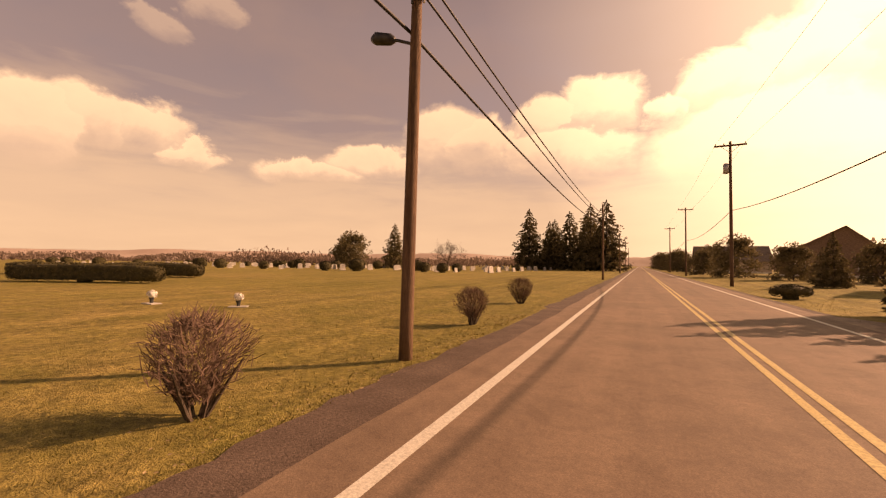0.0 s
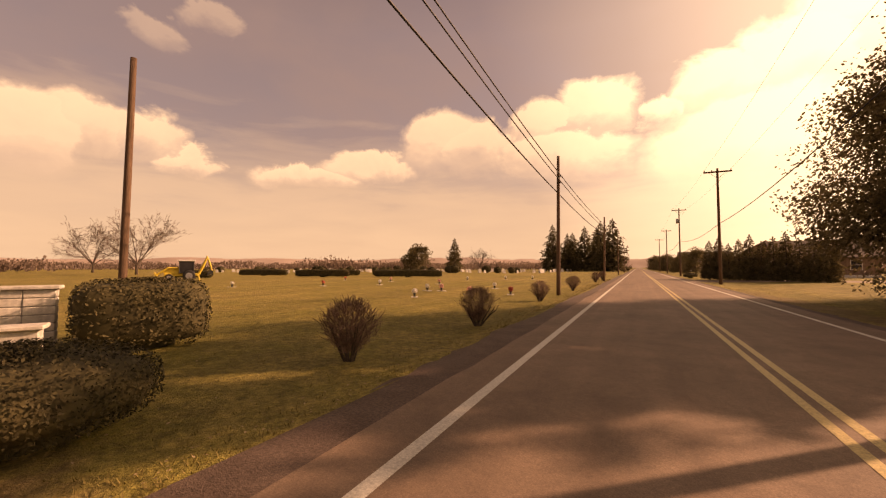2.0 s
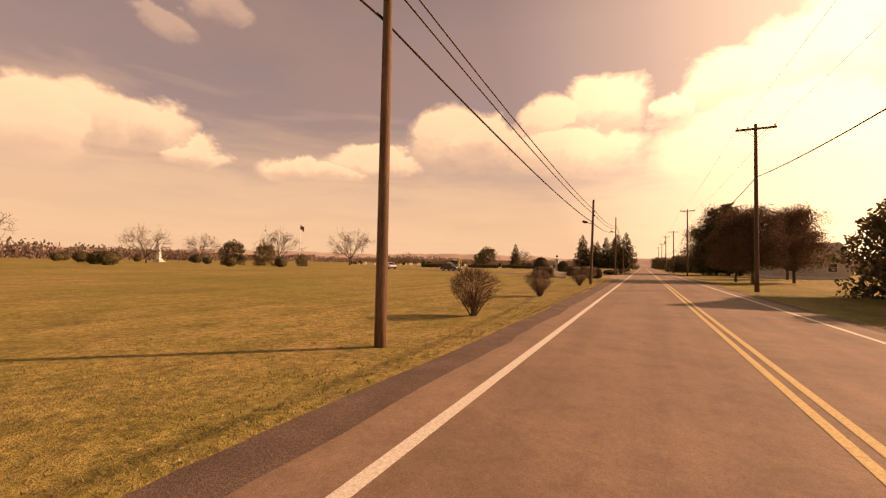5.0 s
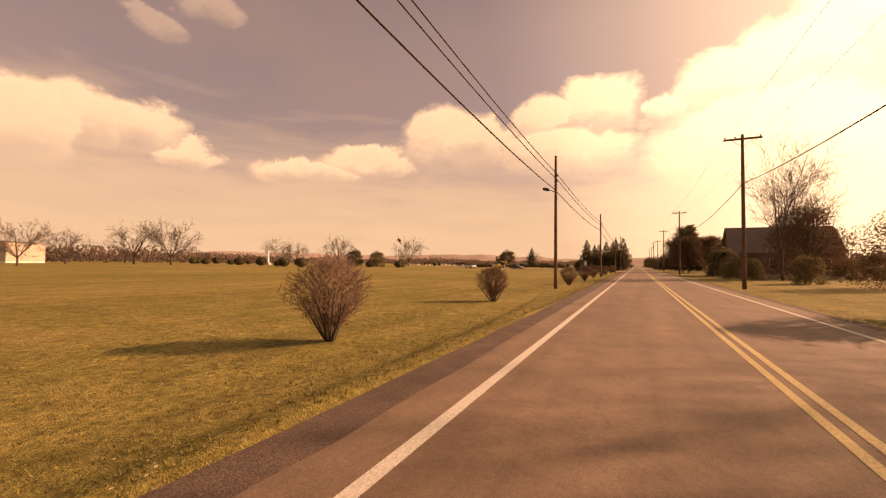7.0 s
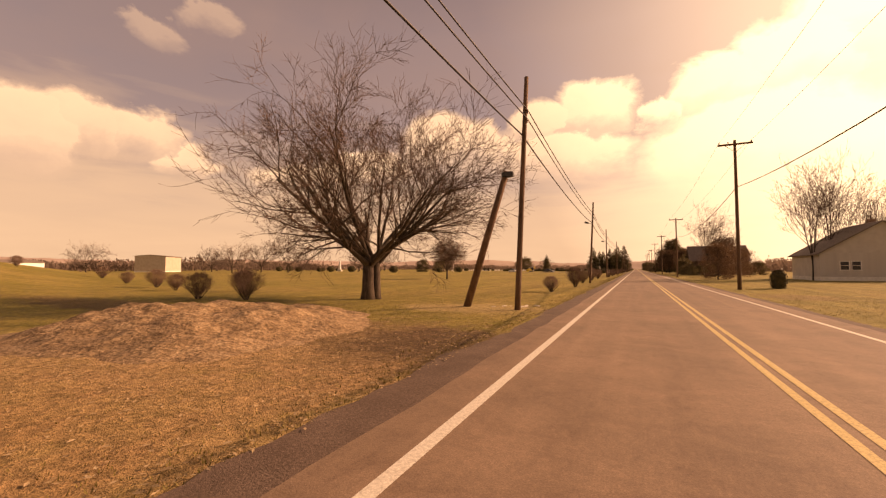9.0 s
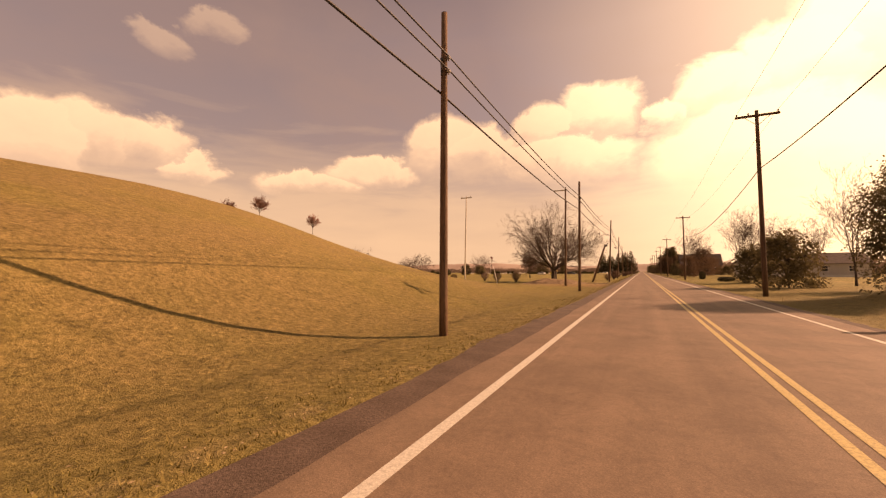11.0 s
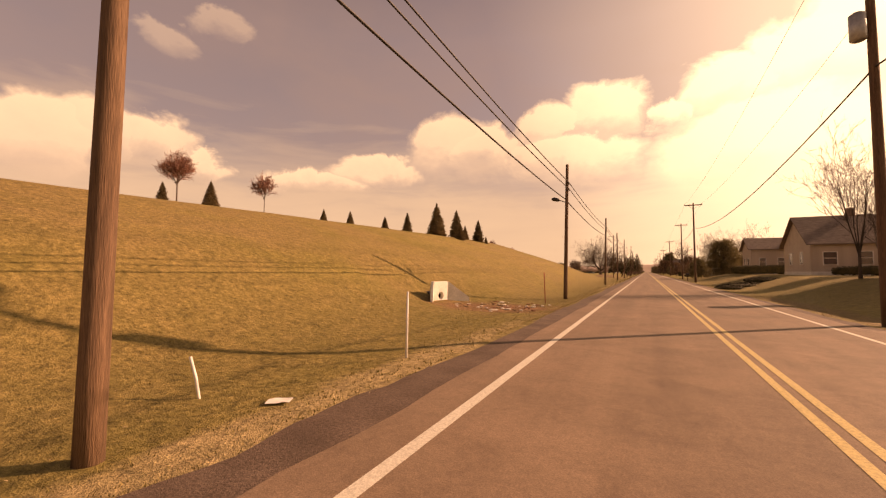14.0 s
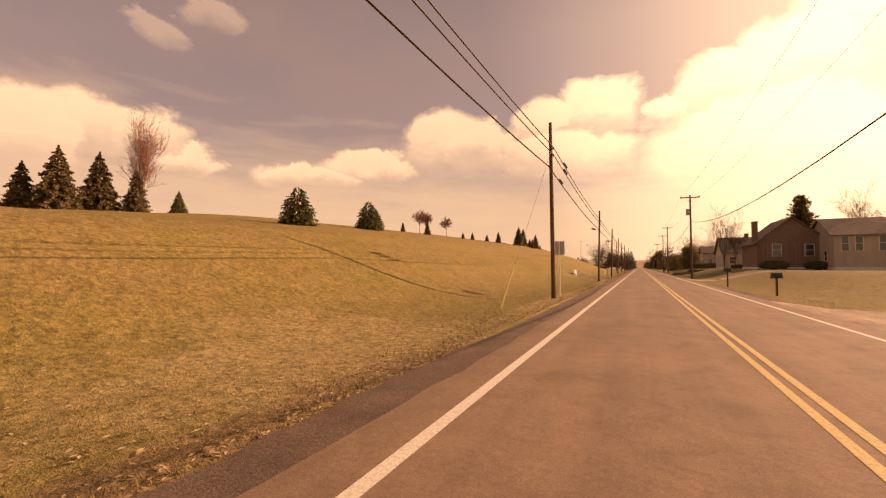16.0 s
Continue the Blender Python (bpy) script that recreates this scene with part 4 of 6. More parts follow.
make_leafy_tree("oak_tree", 44, 8.6, 9.5, put(19.5, -101.5, 0), oak_leaf, "broad tree with withered brown leaves before the brick house", "tree", "brown-leaved trees", clumps=120, leaves=150, foot=0.08, leaf=0.12)
make_leafy_tree("shrub", 50, 5.2, 6.0, put(17.0, -128.0, 0), oak_leaf, "broad brown shrub beside a driveway", "shrub", clumps=70, leaves=110, foot=0.05, leaf=0.085)
for i in range(11):
    x = 8.2 + 0.85 * i
    make_conifer("arborvitae", 60 + i, 4.7 + 0.5 * math.sin(i * 2.1), 1.9, put(x, 18.3 - 0.95 * i, 0, 33 * i), label="dark columnar arborvitae in a close row", category="arborvitae",
                 group="arborvitae row", rows=22, lumpy=0.12, shape=0.45, blades=26)
make_conifer("arborvitae", 72, 4.2, 2.4, put(13.4, 41.2, 0), label="dark cone-shaped evergreen on a front lawn", category="arborvitae", rows=22, lumpy=0.15, shape=0.8)
make_conifer("arborvitae", 73, 3.4, 2.4, put(15.5, 50.0, 0), label="small dark cone-shaped evergreen near a house", category="arborvitae", rows=20, lumpy=0.15, shape=0.7)
# far evergreens on both sides
grove = make_conifer("pine", 80, 18.5, 9.0, put(-31.0, 126.0, 0), label="tall dark pine in a far roadside grove", category="pine", group="far pines", rows=30, lumpy=0.45, shape=0.55, blades=34)
for x, y, s, r in [(-23.5, 128, 0.82, 50), (-18.5, 124, 0.92, 120), (-12.5, 122, 1.0, 200), (-8.0, 118, 1.02, 280), (-27, 138, 0.85, 10), (-15, 136, 0.95, 160), (-62, 97, 0.66, 140)]:
    copy_thing(grove, put(x, y, 0, r, s))
clump = make_leafy_tree("evergreen_tree", 85, 5.5, 6.5, put(12.5, 72.0, 0), NEEDLES, "dark rounded evergreen among far front gardens", "evergreen", "far garden evergreens", clumps=55, leaves=85, foot=0.03, leaf=0.21)
for x, y, s, r in [(11, 92, 0.8, 40), (14, 108, 1.0, 80), (10, 128, 1.0, 150), (11, 150, 1.1, 200), (16, 60, 0.7, 250), (22, 56, 0.7, 300), (27, 62, 0.8, 10), (9.5, 175, 1.1, 60), (9, 205, 1.2, 100), (9.5, 240, 1.4, 5),
                   (-79, 99, 1.75, 90), (-85, 104, 1.3, 20), (-91, -50, 1.0, 15), (-84, -46.5, 0.9, 115), (-77, -41, 0.5, 215), (-14, 150, 0.9, 70), (-20, 165, 1.0, 170), (-11, 180, 1.1, 260), (13, -86, 0.9, 33), (11.5, -96, 0.7, 133), (13.5, -121, 0.42, 60), (11.5, -112, 0.36, 200), (14.5, -97.5, 0.42, 20), (24.5, -97.0, 0.45, 120), (26.5, -99.0, 0.55, 220), (10.8, -104.0, 0.36, 70), (12.5, -205, 0.75, 75), (11.5, -222, 0.8, 190), (19, -228, 0.9, 280)]:
    copy_thing(clump, put(x, y, height(x, y), r, s))

# ---------------------------------------------------------------- the hill's young trees
SPRUCE = material("young_spruce_needles", [(0.3, (0.135, 0.100, 0.052)), (0.7, (0.27, 0.19, 0.100))], 1.5, 0.8, 0.0, spread=0.4, translucent=0.35)
spruces = [make_conifer("spruce", 90, 4.6, 2.25, put(-26.5, -283.0, height(-26.5, -283.0) - 0.1), SPRUCE, "young green spruce on the hill crest", "spruce", "hill conifers", rows=34, lumpy=0.34, shape=0.70, blades=84, fine=0.8, skirt=0.03),
           make_conifer("spruce", 95, 4.6, 2.0, put(-28.0, -273.0, height(-28.0, -273.0) - 0.1), SPRUCE, "slim ragged young spruce on the hill crest", "spruce", "hill conifers", rows=34, lumpy=0.42, shape=0.62, blades=76, fine=0.8, skirt=0.03)]
HILL_TREES = [(-35.5, -291.0, 0.40, 121), (-34.0, -285.0, 0.40, 303), (-32.0, -282.0, 0.62, 278), (-27.5, -280.0, 0.64, 189), (-23.5, -281.5, 0.52, 309), (-26.0, -274.0, 0.48, 320), (-25.5, -269.5, 0.80, 297), (-24.5, -268.5, 0.28, 33), (-36.0, -295.5, 0.34, 15), (-38.0, -309.0, 0.56, 310), (-42.5, -311.0, 0.42, 6), (-48.2, -365.0, 1.25, 240), (-46.3, -363.3, 1.5, 132), (-46.8, -360.0, 1.5, 282), (-45.2, -357.6, 1.1, 119)]
for i, (x, y, s, r) in enumerate(HILL_TREES):
    copy_thing(spruces[(i * 5 // 2) % 2], put(x, y, height(x, y) - 0.1, r, s))
cedar = make_conifer("cedar", 91, 4.2, 3.5, put(-27.5, -353.6, height(-27.5, -353.6) - 0.15, 0, 0.84), HILL_NEEDLES, "bushy rounded green cedar on the hill crest", "cedar", "hill cedars", rows=34, lumpy=0.26, shape=0.40, blades=110, fine=0.75, skirt=0.05)
CEDARS = [(-29.3, -340.6, 0.98, 98), (-31.8, -336.1, 0.88, 240)]
for x, y, s, r in CEDARS:
    copy_thing(cedar, put(x, y, height(x, y) - 0.1, r, s))
make_conifer("spruce", 93, 2.9, 1.9, put(-43.5, -354.4, height(-43.5, -354.4) - 0.1), HILL_NEEDLES, "smooth cone-shaped young spruce on the hill crest", "spruce", "hill conifers", rows=26, lumpy=0.08, shape=0.75, blades=40)
sapling = make_bare_tree("sapling", "small bare ornamental tree with a pinkish crown on a thin trunk", "tree", 92, 4.2, put(-38.0, -312.2, height(-38.0, -312.2) - 0.05), twig=PINK_TWIG, group="hill saplings",
                         spread=0.9, levels=3, trunk_r=0.04, trunk_frac=0.48, first=9, side=(8, 6, 4), twig_r=0.016, open_deg=46)
SAPLINGS = [(-45.5, -234.1, 0.75, 327), (-33.8, -239.1, 0.59, 77), (-29.8, -236.0, 0.48, 118), (-36.0, -313.4, 0.92, 325), (-36.0, -304.4, 0.90, 267)]
for x, y, s, r in SAPLINGS:
    copy_thing(sapling, put(x, y, height(x, y) - 0.05, r, s))

make_bare_tree("sapling", "slim upright sapling with pinkish twigs among the spruces", "tree", 94, 7.4, put(-45.0, -357.2, height(-45.0, -357.2) - 0.05) @ Matrix.Diagonal((0.75, 0.75, 1.0, 1.0)), twig=PINK_TWIG, group="hill saplings",
               spread=0.6, levels=3, trunk_r=0.07, trunk_frac=0.15, first=6, side=(10, 6, 4), twig_r=0.016, up=0.22, open_deg=9)

# ---------------------------------------------------------------- cemetery entrance
block_mesh = {}


def stone_wall(x0, y0, x1, y1, z0, z1, thick, label, unit=0.44, course=0.16, cap=True):
    """A low wall laid in pale stone blocks with recessed joints and a coping."""
    a, b = Vector((x0, y0)), Vector((x1, y1))
    length = (b - a).length
    turn = math.degrees(math.atan2(b.y - a.y, b.x - a.x))
    w = thing("stone_wall", label, "wall", "entrance walls", at=pose(x0, y0, 0, 0, 0, turn))
    g = Geo()
    g.box(0.02, -thick / 2 + 0.02, -0.2, length - 0.02, thick / 2 - 0.02, z1 - 0.01)
    part("core", g, MORTAR, w)
    rng = random.Random(int(x0 * 10) + int(z1 * 100))
    rows = max(1, int(round((z1 - z0) / course)))
    course = (z1 - z0) / rows
    n = int(length / unit)
    u = length / n
    key = (round(u, 3), round(course, 3), round(thick, 3))
    if key not in block_mesh:
        g = Geo()
        g.box(0.006, -thick / 2, 0.006, u - 0.006, thick / 2, course - 0.006, 0.012)
        block_mesh[key] = g.mesh("block", STONE)
    for r in range(rows):
        for i in range(n):
            ob = new("block", block_mesh[key])
            ob.parent = w
            ob.location = (i * u if r % 2 == 0 or i == n - 1 else (i + 0.0) * u, rng.uniform(-0.008, 0.008), z0 + r * course)
    if cap:
        g = Geo()
        g.box(-0.06, -thick / 2 - 0.07, z1, length + 0.06, thick / 2 + 0.07, z1 + 0.07, 0.015)
        part("coping", g, STONE, w)
    return w


stone_wall(-8.5, -39.6, -11.7, -45.2, 0.0, 0.55, 0.34, "low pale stone entrance wall with a flat coping")
stone_wall(-10.1, -38.8, -13.2, -44.4, 0.0, 1.10, 0.34, "taller pale stone wall behind the low one")
stone_wall(-11.2, -60.2, -8.4, -67.3, 0.0, 0.55, 0.34, "low pale stone entrance wall with a flat coping")
stone_wall(-12.7, -61.0, -10.0, -67.9, 0.0, 1.10, 0.34, "taller pale stone wall behind the low one")
make_hedge(201, 2.2, 2.1, 1.3, put(-8.7, -48.4, 0, 20), "dark clipped rounded yew beside the entrance drive", 14000, 0.024, 3.6)
make_hedge(202, 1.9, 1.9, 1.3, put(-8.9, -58.6, 0, 60), "dark clipped rounded yew beside the entrance drive", 14000, 0.024, 5.0)
make_hedge(203, 1.34, 1.30, 1.12, put(-5.22, -64.5, 0, 10), "dark clipped barrel-shaped yew close to the road", 24000, 0.018, 5.5)
make_hedge(204, 2.2, 1.9, 0.75, put(-5.2, -41.0, 0, 15), "low clipped evergreen mound close to the road", 18000, 0.020, 2.6)
make_hedge(205, 2.0, 2.3, 1.25, put(-10.3, -70.0, 0, 30), "dark clipped box-shaped yew at the wall's end", 8000, 0.032, 5.0)
make_hedge(206, 1.8, 2.2, 1.25, put(-9.1, -37.8, 0, -30), "dark clipped box-shaped yew at the wall's end", 8000, 0.032, 5.0)
for seed, x, y, w, h in ((207, -11.8, -48.6, 1.75, 2.5), (208, -13.4, -57.6, 2.2, 2.9)):
    make_hedge(seed, w, w, h, put(x, y, -0.42, 25), "dense egg-shaped juniper behind the clipped yew", 15000, 0.040, 2.15, name="juniper", shag=0.16)


def gate_pillar(x, y, h):
    p = thing("gate_pillar", "pale stone gate pillar with a dark globe lamp on top", "pillar", "gate pillars", at=put(x, y))
    g = Geo()
    g.box(-0.34, -0.34, -0.1, 0.34, 0.34, 0.2, 0.02), g.box(-0.28, -0.28, 0.2, 0.28, 0.28, h - 0.16, 0.02)
    part("shaft", g, STONE, p)
    g = Geo()
    g.box(-0.38, -0.38, h - 0.16, 0.38, 0.38, h, 0.03)
    part("cap", g, STONE, p)
    lamp = Geo()
    lamp.tube([(0, 0, h), (0, 0, h + 0.05), (0, 0, h + 0.06), (0, 0, h + 0.34)], [0.12, 0.10, 0.035, 0.03], 10)
    stem = part("lamp_stem", lamp, DARK_METAL, p)
    g = Geo()
    g.tube([(0, 0, h + 0.34 + 0.34 * (1 - math.cos(math.pi * i / 8)) / 2) for i in range(9)], [0.02 + 0.16 * math.sin(math.pi * i / 8) for i in range(9)], 12)
    part("globe", g, DARK_METAL, stem, "dark round lamp globe", smooth=True)


gate_pillar(-13.2, -46.5, 2.45)
# drive and aprons


def drive(name, rows, mat, label, seed=0, lift=0.016):
    """A drive laid over the ground with crumbled sides: rows of (x, y_from, y_to)."""
    fine_rows = []
    for (xa, a0, a1), (xb, b0, b1) in zip(rows, rows[1:]):
        k = max(1, int(abs(xb - xa) / 0.3))
        fine_rows += [(xa + (xb - xa) * i / k, a0 + (b0 - a0) * i / k, a1 + (b1 - a1) * i / k) for i in range(k)]
    fine_rows.append(rows[-1])
    n = 24
    g = Geo()
    for x, ya, yb in fine_rows:
        ya += 0.30 * noise.noise((x * 0.9, seed, 1.0)) + 0.16 * noise.noise((x * 3.1, seed, 4.0))
        yb += 0.30 * noise.noise((x * 0.9, seed, 7.0)) + 0.16 * noise.noise((x * 3.1, seed, 9.0))
        for i in range(n + 1):
            y = ya + (yb - ya) * i / n
            out = max(ROAD_L - 0.1 - x, x - ROAD_R, 0.0)
            skirt = 0.07 if i in (0, n) or x == rows[-1][0] else 0.0
            g.v.append((x, y, 0.003 + (height(x, y) + lift - skirt) * smooth01(out / 0.9)))
    for r in range(len(fine_rows) - 1):
        for i in range(n):
            a = r * (n + 1) + i
            g.f.append((a, a + 1, a + n + 2, a + n + 1))
    return structure(name, g, mat, label, "driveway", True)


DRIVE = material("worn_drive", [(0.3, (0.185, 0.130, 0.094)), (0.5, (0.265, 0.190, 0.140)), (0.72, (0.43, 0.325, 0.225))], 0.9, 0.9, 0.5, 30, fine=(9, 0.7, 1.28), stretch=(0.8, 0.32, 1))
DARK_DRIVE = material("dark_drive_asphalt", [(0.3, (0.085, 0.064, 0.052)), (0.7, (0.150, 0.112, 0.088))], 0.9, 0.9, 0.5, 40, fine=(14, 0.7, 1.28))
drive("drive_1", [(-1.86, -67.5, -41.5), (-3.0, -65.6, -43.4), (-3.8, -63.6, -45.2), (-4.6, -60.4, -46.8), (-6.0, -57.8, -50.3), (-6.6, -57.2, -51.0)], DRIVE,
      "worn sandy asphalt apron fanning out to the road", 1)
drive("drive_6", [(-5.7, -57.6, -51.2), (-7.2, -57.0, -51.4), (-10.0, -56.8, -51.2), (-14.0, -56.0, -50.2), (-20.0, -54.4, -48.4), (-30.0, -51.0, -44.8), (-45.0, -46.0, -40.0), (-60.0, -42.0, -36.0)], DARK_DRIVE,
      "dark asphalt entrance drive curving into the cemetery", 2, 0.024)
drive("drive_2", [(5.1, 7.0, 17.5), (6.0, 8.0, 16.5), (8.0, 9.0, 15.5), (14.0, 9.5, 15.0), (30.0, 9.5, 15.0)], DRIVE, "worn asphalt house driveway")
drive("drive_4", [(5.1, -328.0, -319.5), (6.5, -326.5, -321.0), (14.0, -326.0, -322.0), (24.0, -326.0, -322.0)], DRIVE, "worn asphalt house driveway")
drive("drive_5", [(5.1, -369.0, -358.0), (6.5, -367.5, -360.0), (12.0, -366.5, -361.5), (24.0, -366.5, -361.5)], DRIVE, "worn asphalt house driveway")


def soil_mound(x, y, sx, sy, h):
    """A loose heap: lobed outline, lumpy top, clods."""
    g = Geo()
    n = 90
    for j in range(n + 1):
        for i in range(n + 1):
            u, v = 2.4 * i / n - 1.2, 2.4 * j / n - 1.2
            r = math.sqrt(u * u + v * v) + 0.16 * noise.noise((u * 1.6, v * 1.6, 7.0)) + 0.10 * noise.noise((u * 5, v * 5, 4.0))
            k = smooth01((1.08 - r) / 0.85)
            z = h * k * (1 + 0.45 * noise.noise((u * 2.1, v * 2.1, 1.0))) + k * (0.13 * noise.noise((u * 7, v * 7, 2.0)) + 0.10 * noise.noise((u * 17, v * 17, 3.0)) + 0.06 * noise.noise((u * 37, v * 37, 6.0)))
            g.v.append((u * sx, v * sy, z - 0.07))
    for j in range(n):
        for i in range(n):
            a = j * (n + 1) + i
            g.f.append((a, a + 1, a + n + 2, a + n + 1))
    ob = new("soil_mound", g.mesh("soil_mound", DIRT, True))
    ob.matrix_basis = put(x, y, height(x, y), 20)
    return tagged(ob, "low heap of pale bare soil with dead grass", "mound")


soil_mound(-10.4, -211.8, 4.6, 4.8, 0.58)


def leaning_brace():
    b = thing("brace_pole", "dark short pole leaning against the utility pole", "brace pole", at=put(-6.5, -203.4, height(-6.5, -203.4)))
    g = Geo()
    g.tube([(-0.1, 0.05, -0.3), (0.95, -0.25, 2.7), (1.9, -0.5, 5.4)], [0.16, 0.14, 0.12], 9)
    part("shaft", g, POLE_WOOD, b, smooth=True)
    g = Geo()
    g.box(1.72, -0.62, 5.15, 2.18, -0.40, 5.35, 0.02)
    part("strap", g, DARK_METAL, b)


leaning_brace()
left_pole(-7.46, -221.3, 10.8, (0.02, 0), 0.8, arm=True, label="tall wooden pole with a pale crossarm set back from the road")


def yard_pole(x, y, h, arm, label):
    p = thing("yard_pole", label, "pole", at=put(x, y, height(x, y)))
    g = Geo()
    pole_shaft(g, h, 0.10, 0.07, (0.03, 0), 8)
    # the pole with an arm gets its sunlit paleness from the STONE colour
    part("shaft", g, POLE_WOOD if not arm else STONE, p, smooth=True)
    if arm:
        g = Geo()
        g.box(-0.75 + 0.03 * h, -0.05, h - 0.25, 0.75 + 0.03 * h, 0.05, h - 0.13, 0.015)
        part("crossarm", g, STONE, p)
        for dx in (-0.6, 0.6):
            g = Geo()
            insulator(g, dx + 0.03 * h, 0, h - 0.13, 1.2)
            part("insulator", g, PORCELAIN, p)


yard_pole(-20.0, -219.8, 10.8, True, "pale sunlit field pole with a small crossarm")
yard_pole(-11.0, -37.3, 6.6, False, "thin dark pole among the cemetery hedges")


def stake(name, x, y, h, mat, label, lean=(0.0, 0.0), r=0.03):
    s = Geo()
    s.tube([(0, 0, -0.15), (lean[0] * h * 0.5, lean[1] * h * 0.5, h * 0.5), (lean[0] * h, lean[1] * h, h)], [r, r, r * 0.9], 7)
    ob = new(name, s.mesh(name, mat, True))
    ob.matrix_basis = put(x, y, height(x, y))
    return tagged(ob, label, name.replace("_", " "))


stake("marker_post", -16.0, -218.8, 2.2, WHITE_PAINT, "pale leaning marker stake in the field", (-0.25, 0), 0.04)
stake("marker_post", -3.75, -328.0, 1.15, WHITE_PAINT, "white marker post in the verge", (0.02, 0), 0.022)
stake("marker_post", -4.85, -331.0, 0.5, WHITE_PAINT, "short white leaning stake in the verge", (-0.5, 0.0), 0.02)
stake("marker_post", -4.3, -314.4, 1.5, RUST_RED, "thin rust-red stake beside the culvert", (-0.03, 0), 0.022)

scrap = Geo()
for i in range(5):
    for j in range(4):
        scrap.v.append((0.07 * i - 0.14, 0.06 * j - 0.09, 0.02 + 0.05 * abs(noise.noise((i * 0.8, j * 0.9, 2.0)))))
scrap.f = [(5 * 0 + 4 * i + j, 4 * (i + 1) + j, 4 * (i + 1) + j + 1, 4 * i + j + 1) for i in range(4) for j in range(3)]
paper = new("paper_scrap", scrap.mesh("paper_scrap", WHITE_PAINT))
paper.modifiers.new("thickness", "SOLIDIFY").thickness = 0.004
paper.matrix_basis = put(-3.85, -330.7, height(-3.85, -330.7), 30)
tagged(paper, "crumpled white paper scrap lying in the grass", "litter")

# small far bushes in a row, and hedges of the cemetery
FIELD_BUSHES = [(-62.5, -198.6), (-57.0, -193.0), (-36.0, -198.9), (-30.1, -200.9), (-20.4, -205.7), (-17.6, -205.1), (-46.0, -196.0)]
fb = make_bush(140, 1.5, 1.6, put(-24.7, -199.7, 0), "small vase-shaped leafless bush in a field row")
for i, (x, y) in enumerate(FIELD_BUSHES):
    copy_thing(fb, put(x, y, height(x, y), 57 * i, 0.85 + 0.1 * (i % 3)))
for i, (x, y, sx, sy, sz, turn) in enumerate([(-33.5, 14.2, 11.0, 1.4, 1.15, 20), (-47.0, 9.5, 9.0, 1.5, 1.2, 20), (-40.0, 22.0, 10.0, 1.5, 1.2, 15), (-52.0, 19.0, 9.0, 1.5, 1.1, 15), (-66.0, 14.0, 10.0, 1.6, 1.2, 15), (-60, -4, 6.0, 1.5, 1.1, 20)]):
    make_hedge(220 + i, sx, sy, sz, put(x, y, 0, turn), "long low dark clipped cemetery hedge", 5200, 0.07, 6.0)

# ---------------------------------------------------------------- houses


def window_part(parent, x, z, w, h, y, style="plain"):
    """A window in a wall that faces -y at depth y: frame, pane, sill."""
    win = Geo()
    t = 0.07
    win.box(x - w / 2 - t, y - 0.05, z - t, x - w / 2, y + 0.02, z + h + t), win.box(x + w / 2, y - 0.05, z - t, x + w / 2 + t, y + 0.02, z + h + t)
    win.box(x - w / 2, y - 0.05, z + h, x + w / 2, y + 0.02, z + h + t), win.box(x - w / 2, y - 0.045, z + h * 0.48, x + w / 2, y + 0.02, z + h * 0.48 + 0.05)
    f = part("window", win, WHITE_PAINT, parent, "white-framed window")
    g = Geo()
    g.box(x - w / 2, y - 0.02, z, x + w / 2, y + 0.01, z + h)
    part("pane", g, DARK_GLASS, f)
    g = Geo()
    g.box(x - w / 2 - t - 0.04, y - 0.10, z - t - 0.05, x + w / 2 + t + 0.04, y + 0.02, z - t, 0.01)
    part("sill", g, WHITE_PAINT, f)


def side_window(parent, y, z, w, h, x):
    """A window in a wall that faces -x."""
    t = 0.07
    win = Geo()
    win.box(x - 0.05, y - w / 2 - t, z - t, x + 0.02, y - w / 2, z + h + t), win.box(x - 0.05, y + w / 2, z - t, x + 0.02, y + w / 2 + t, z + h + t)
    win.box(x - 0.05, y - w / 2, z + h, x + 0.02, y + w / 2, z + h + t), win.box(x - 0.045, y - w / 2, z + h * 0.48, x + 0.02, y + w / 2, z + h * 0.48 + 0.05)
    f = part("window", win, WHITE_PAINT, parent, "white-framed window")
    g = Geo()
    g.box(x - 0.02, y - w / 2, z, x + 0.01, y + w / 2, z + h)
    part("pane", g, DARK_GLASS, f)
    g = Geo()
    g.box(x - 0.10, y - w / 2 - t - 0.04, z - t - 0.05, x + 0.02, y + w / 2 + t + 0.04, z - t, 0.01)
    part("sill", g, WHITE_PAINT, f)


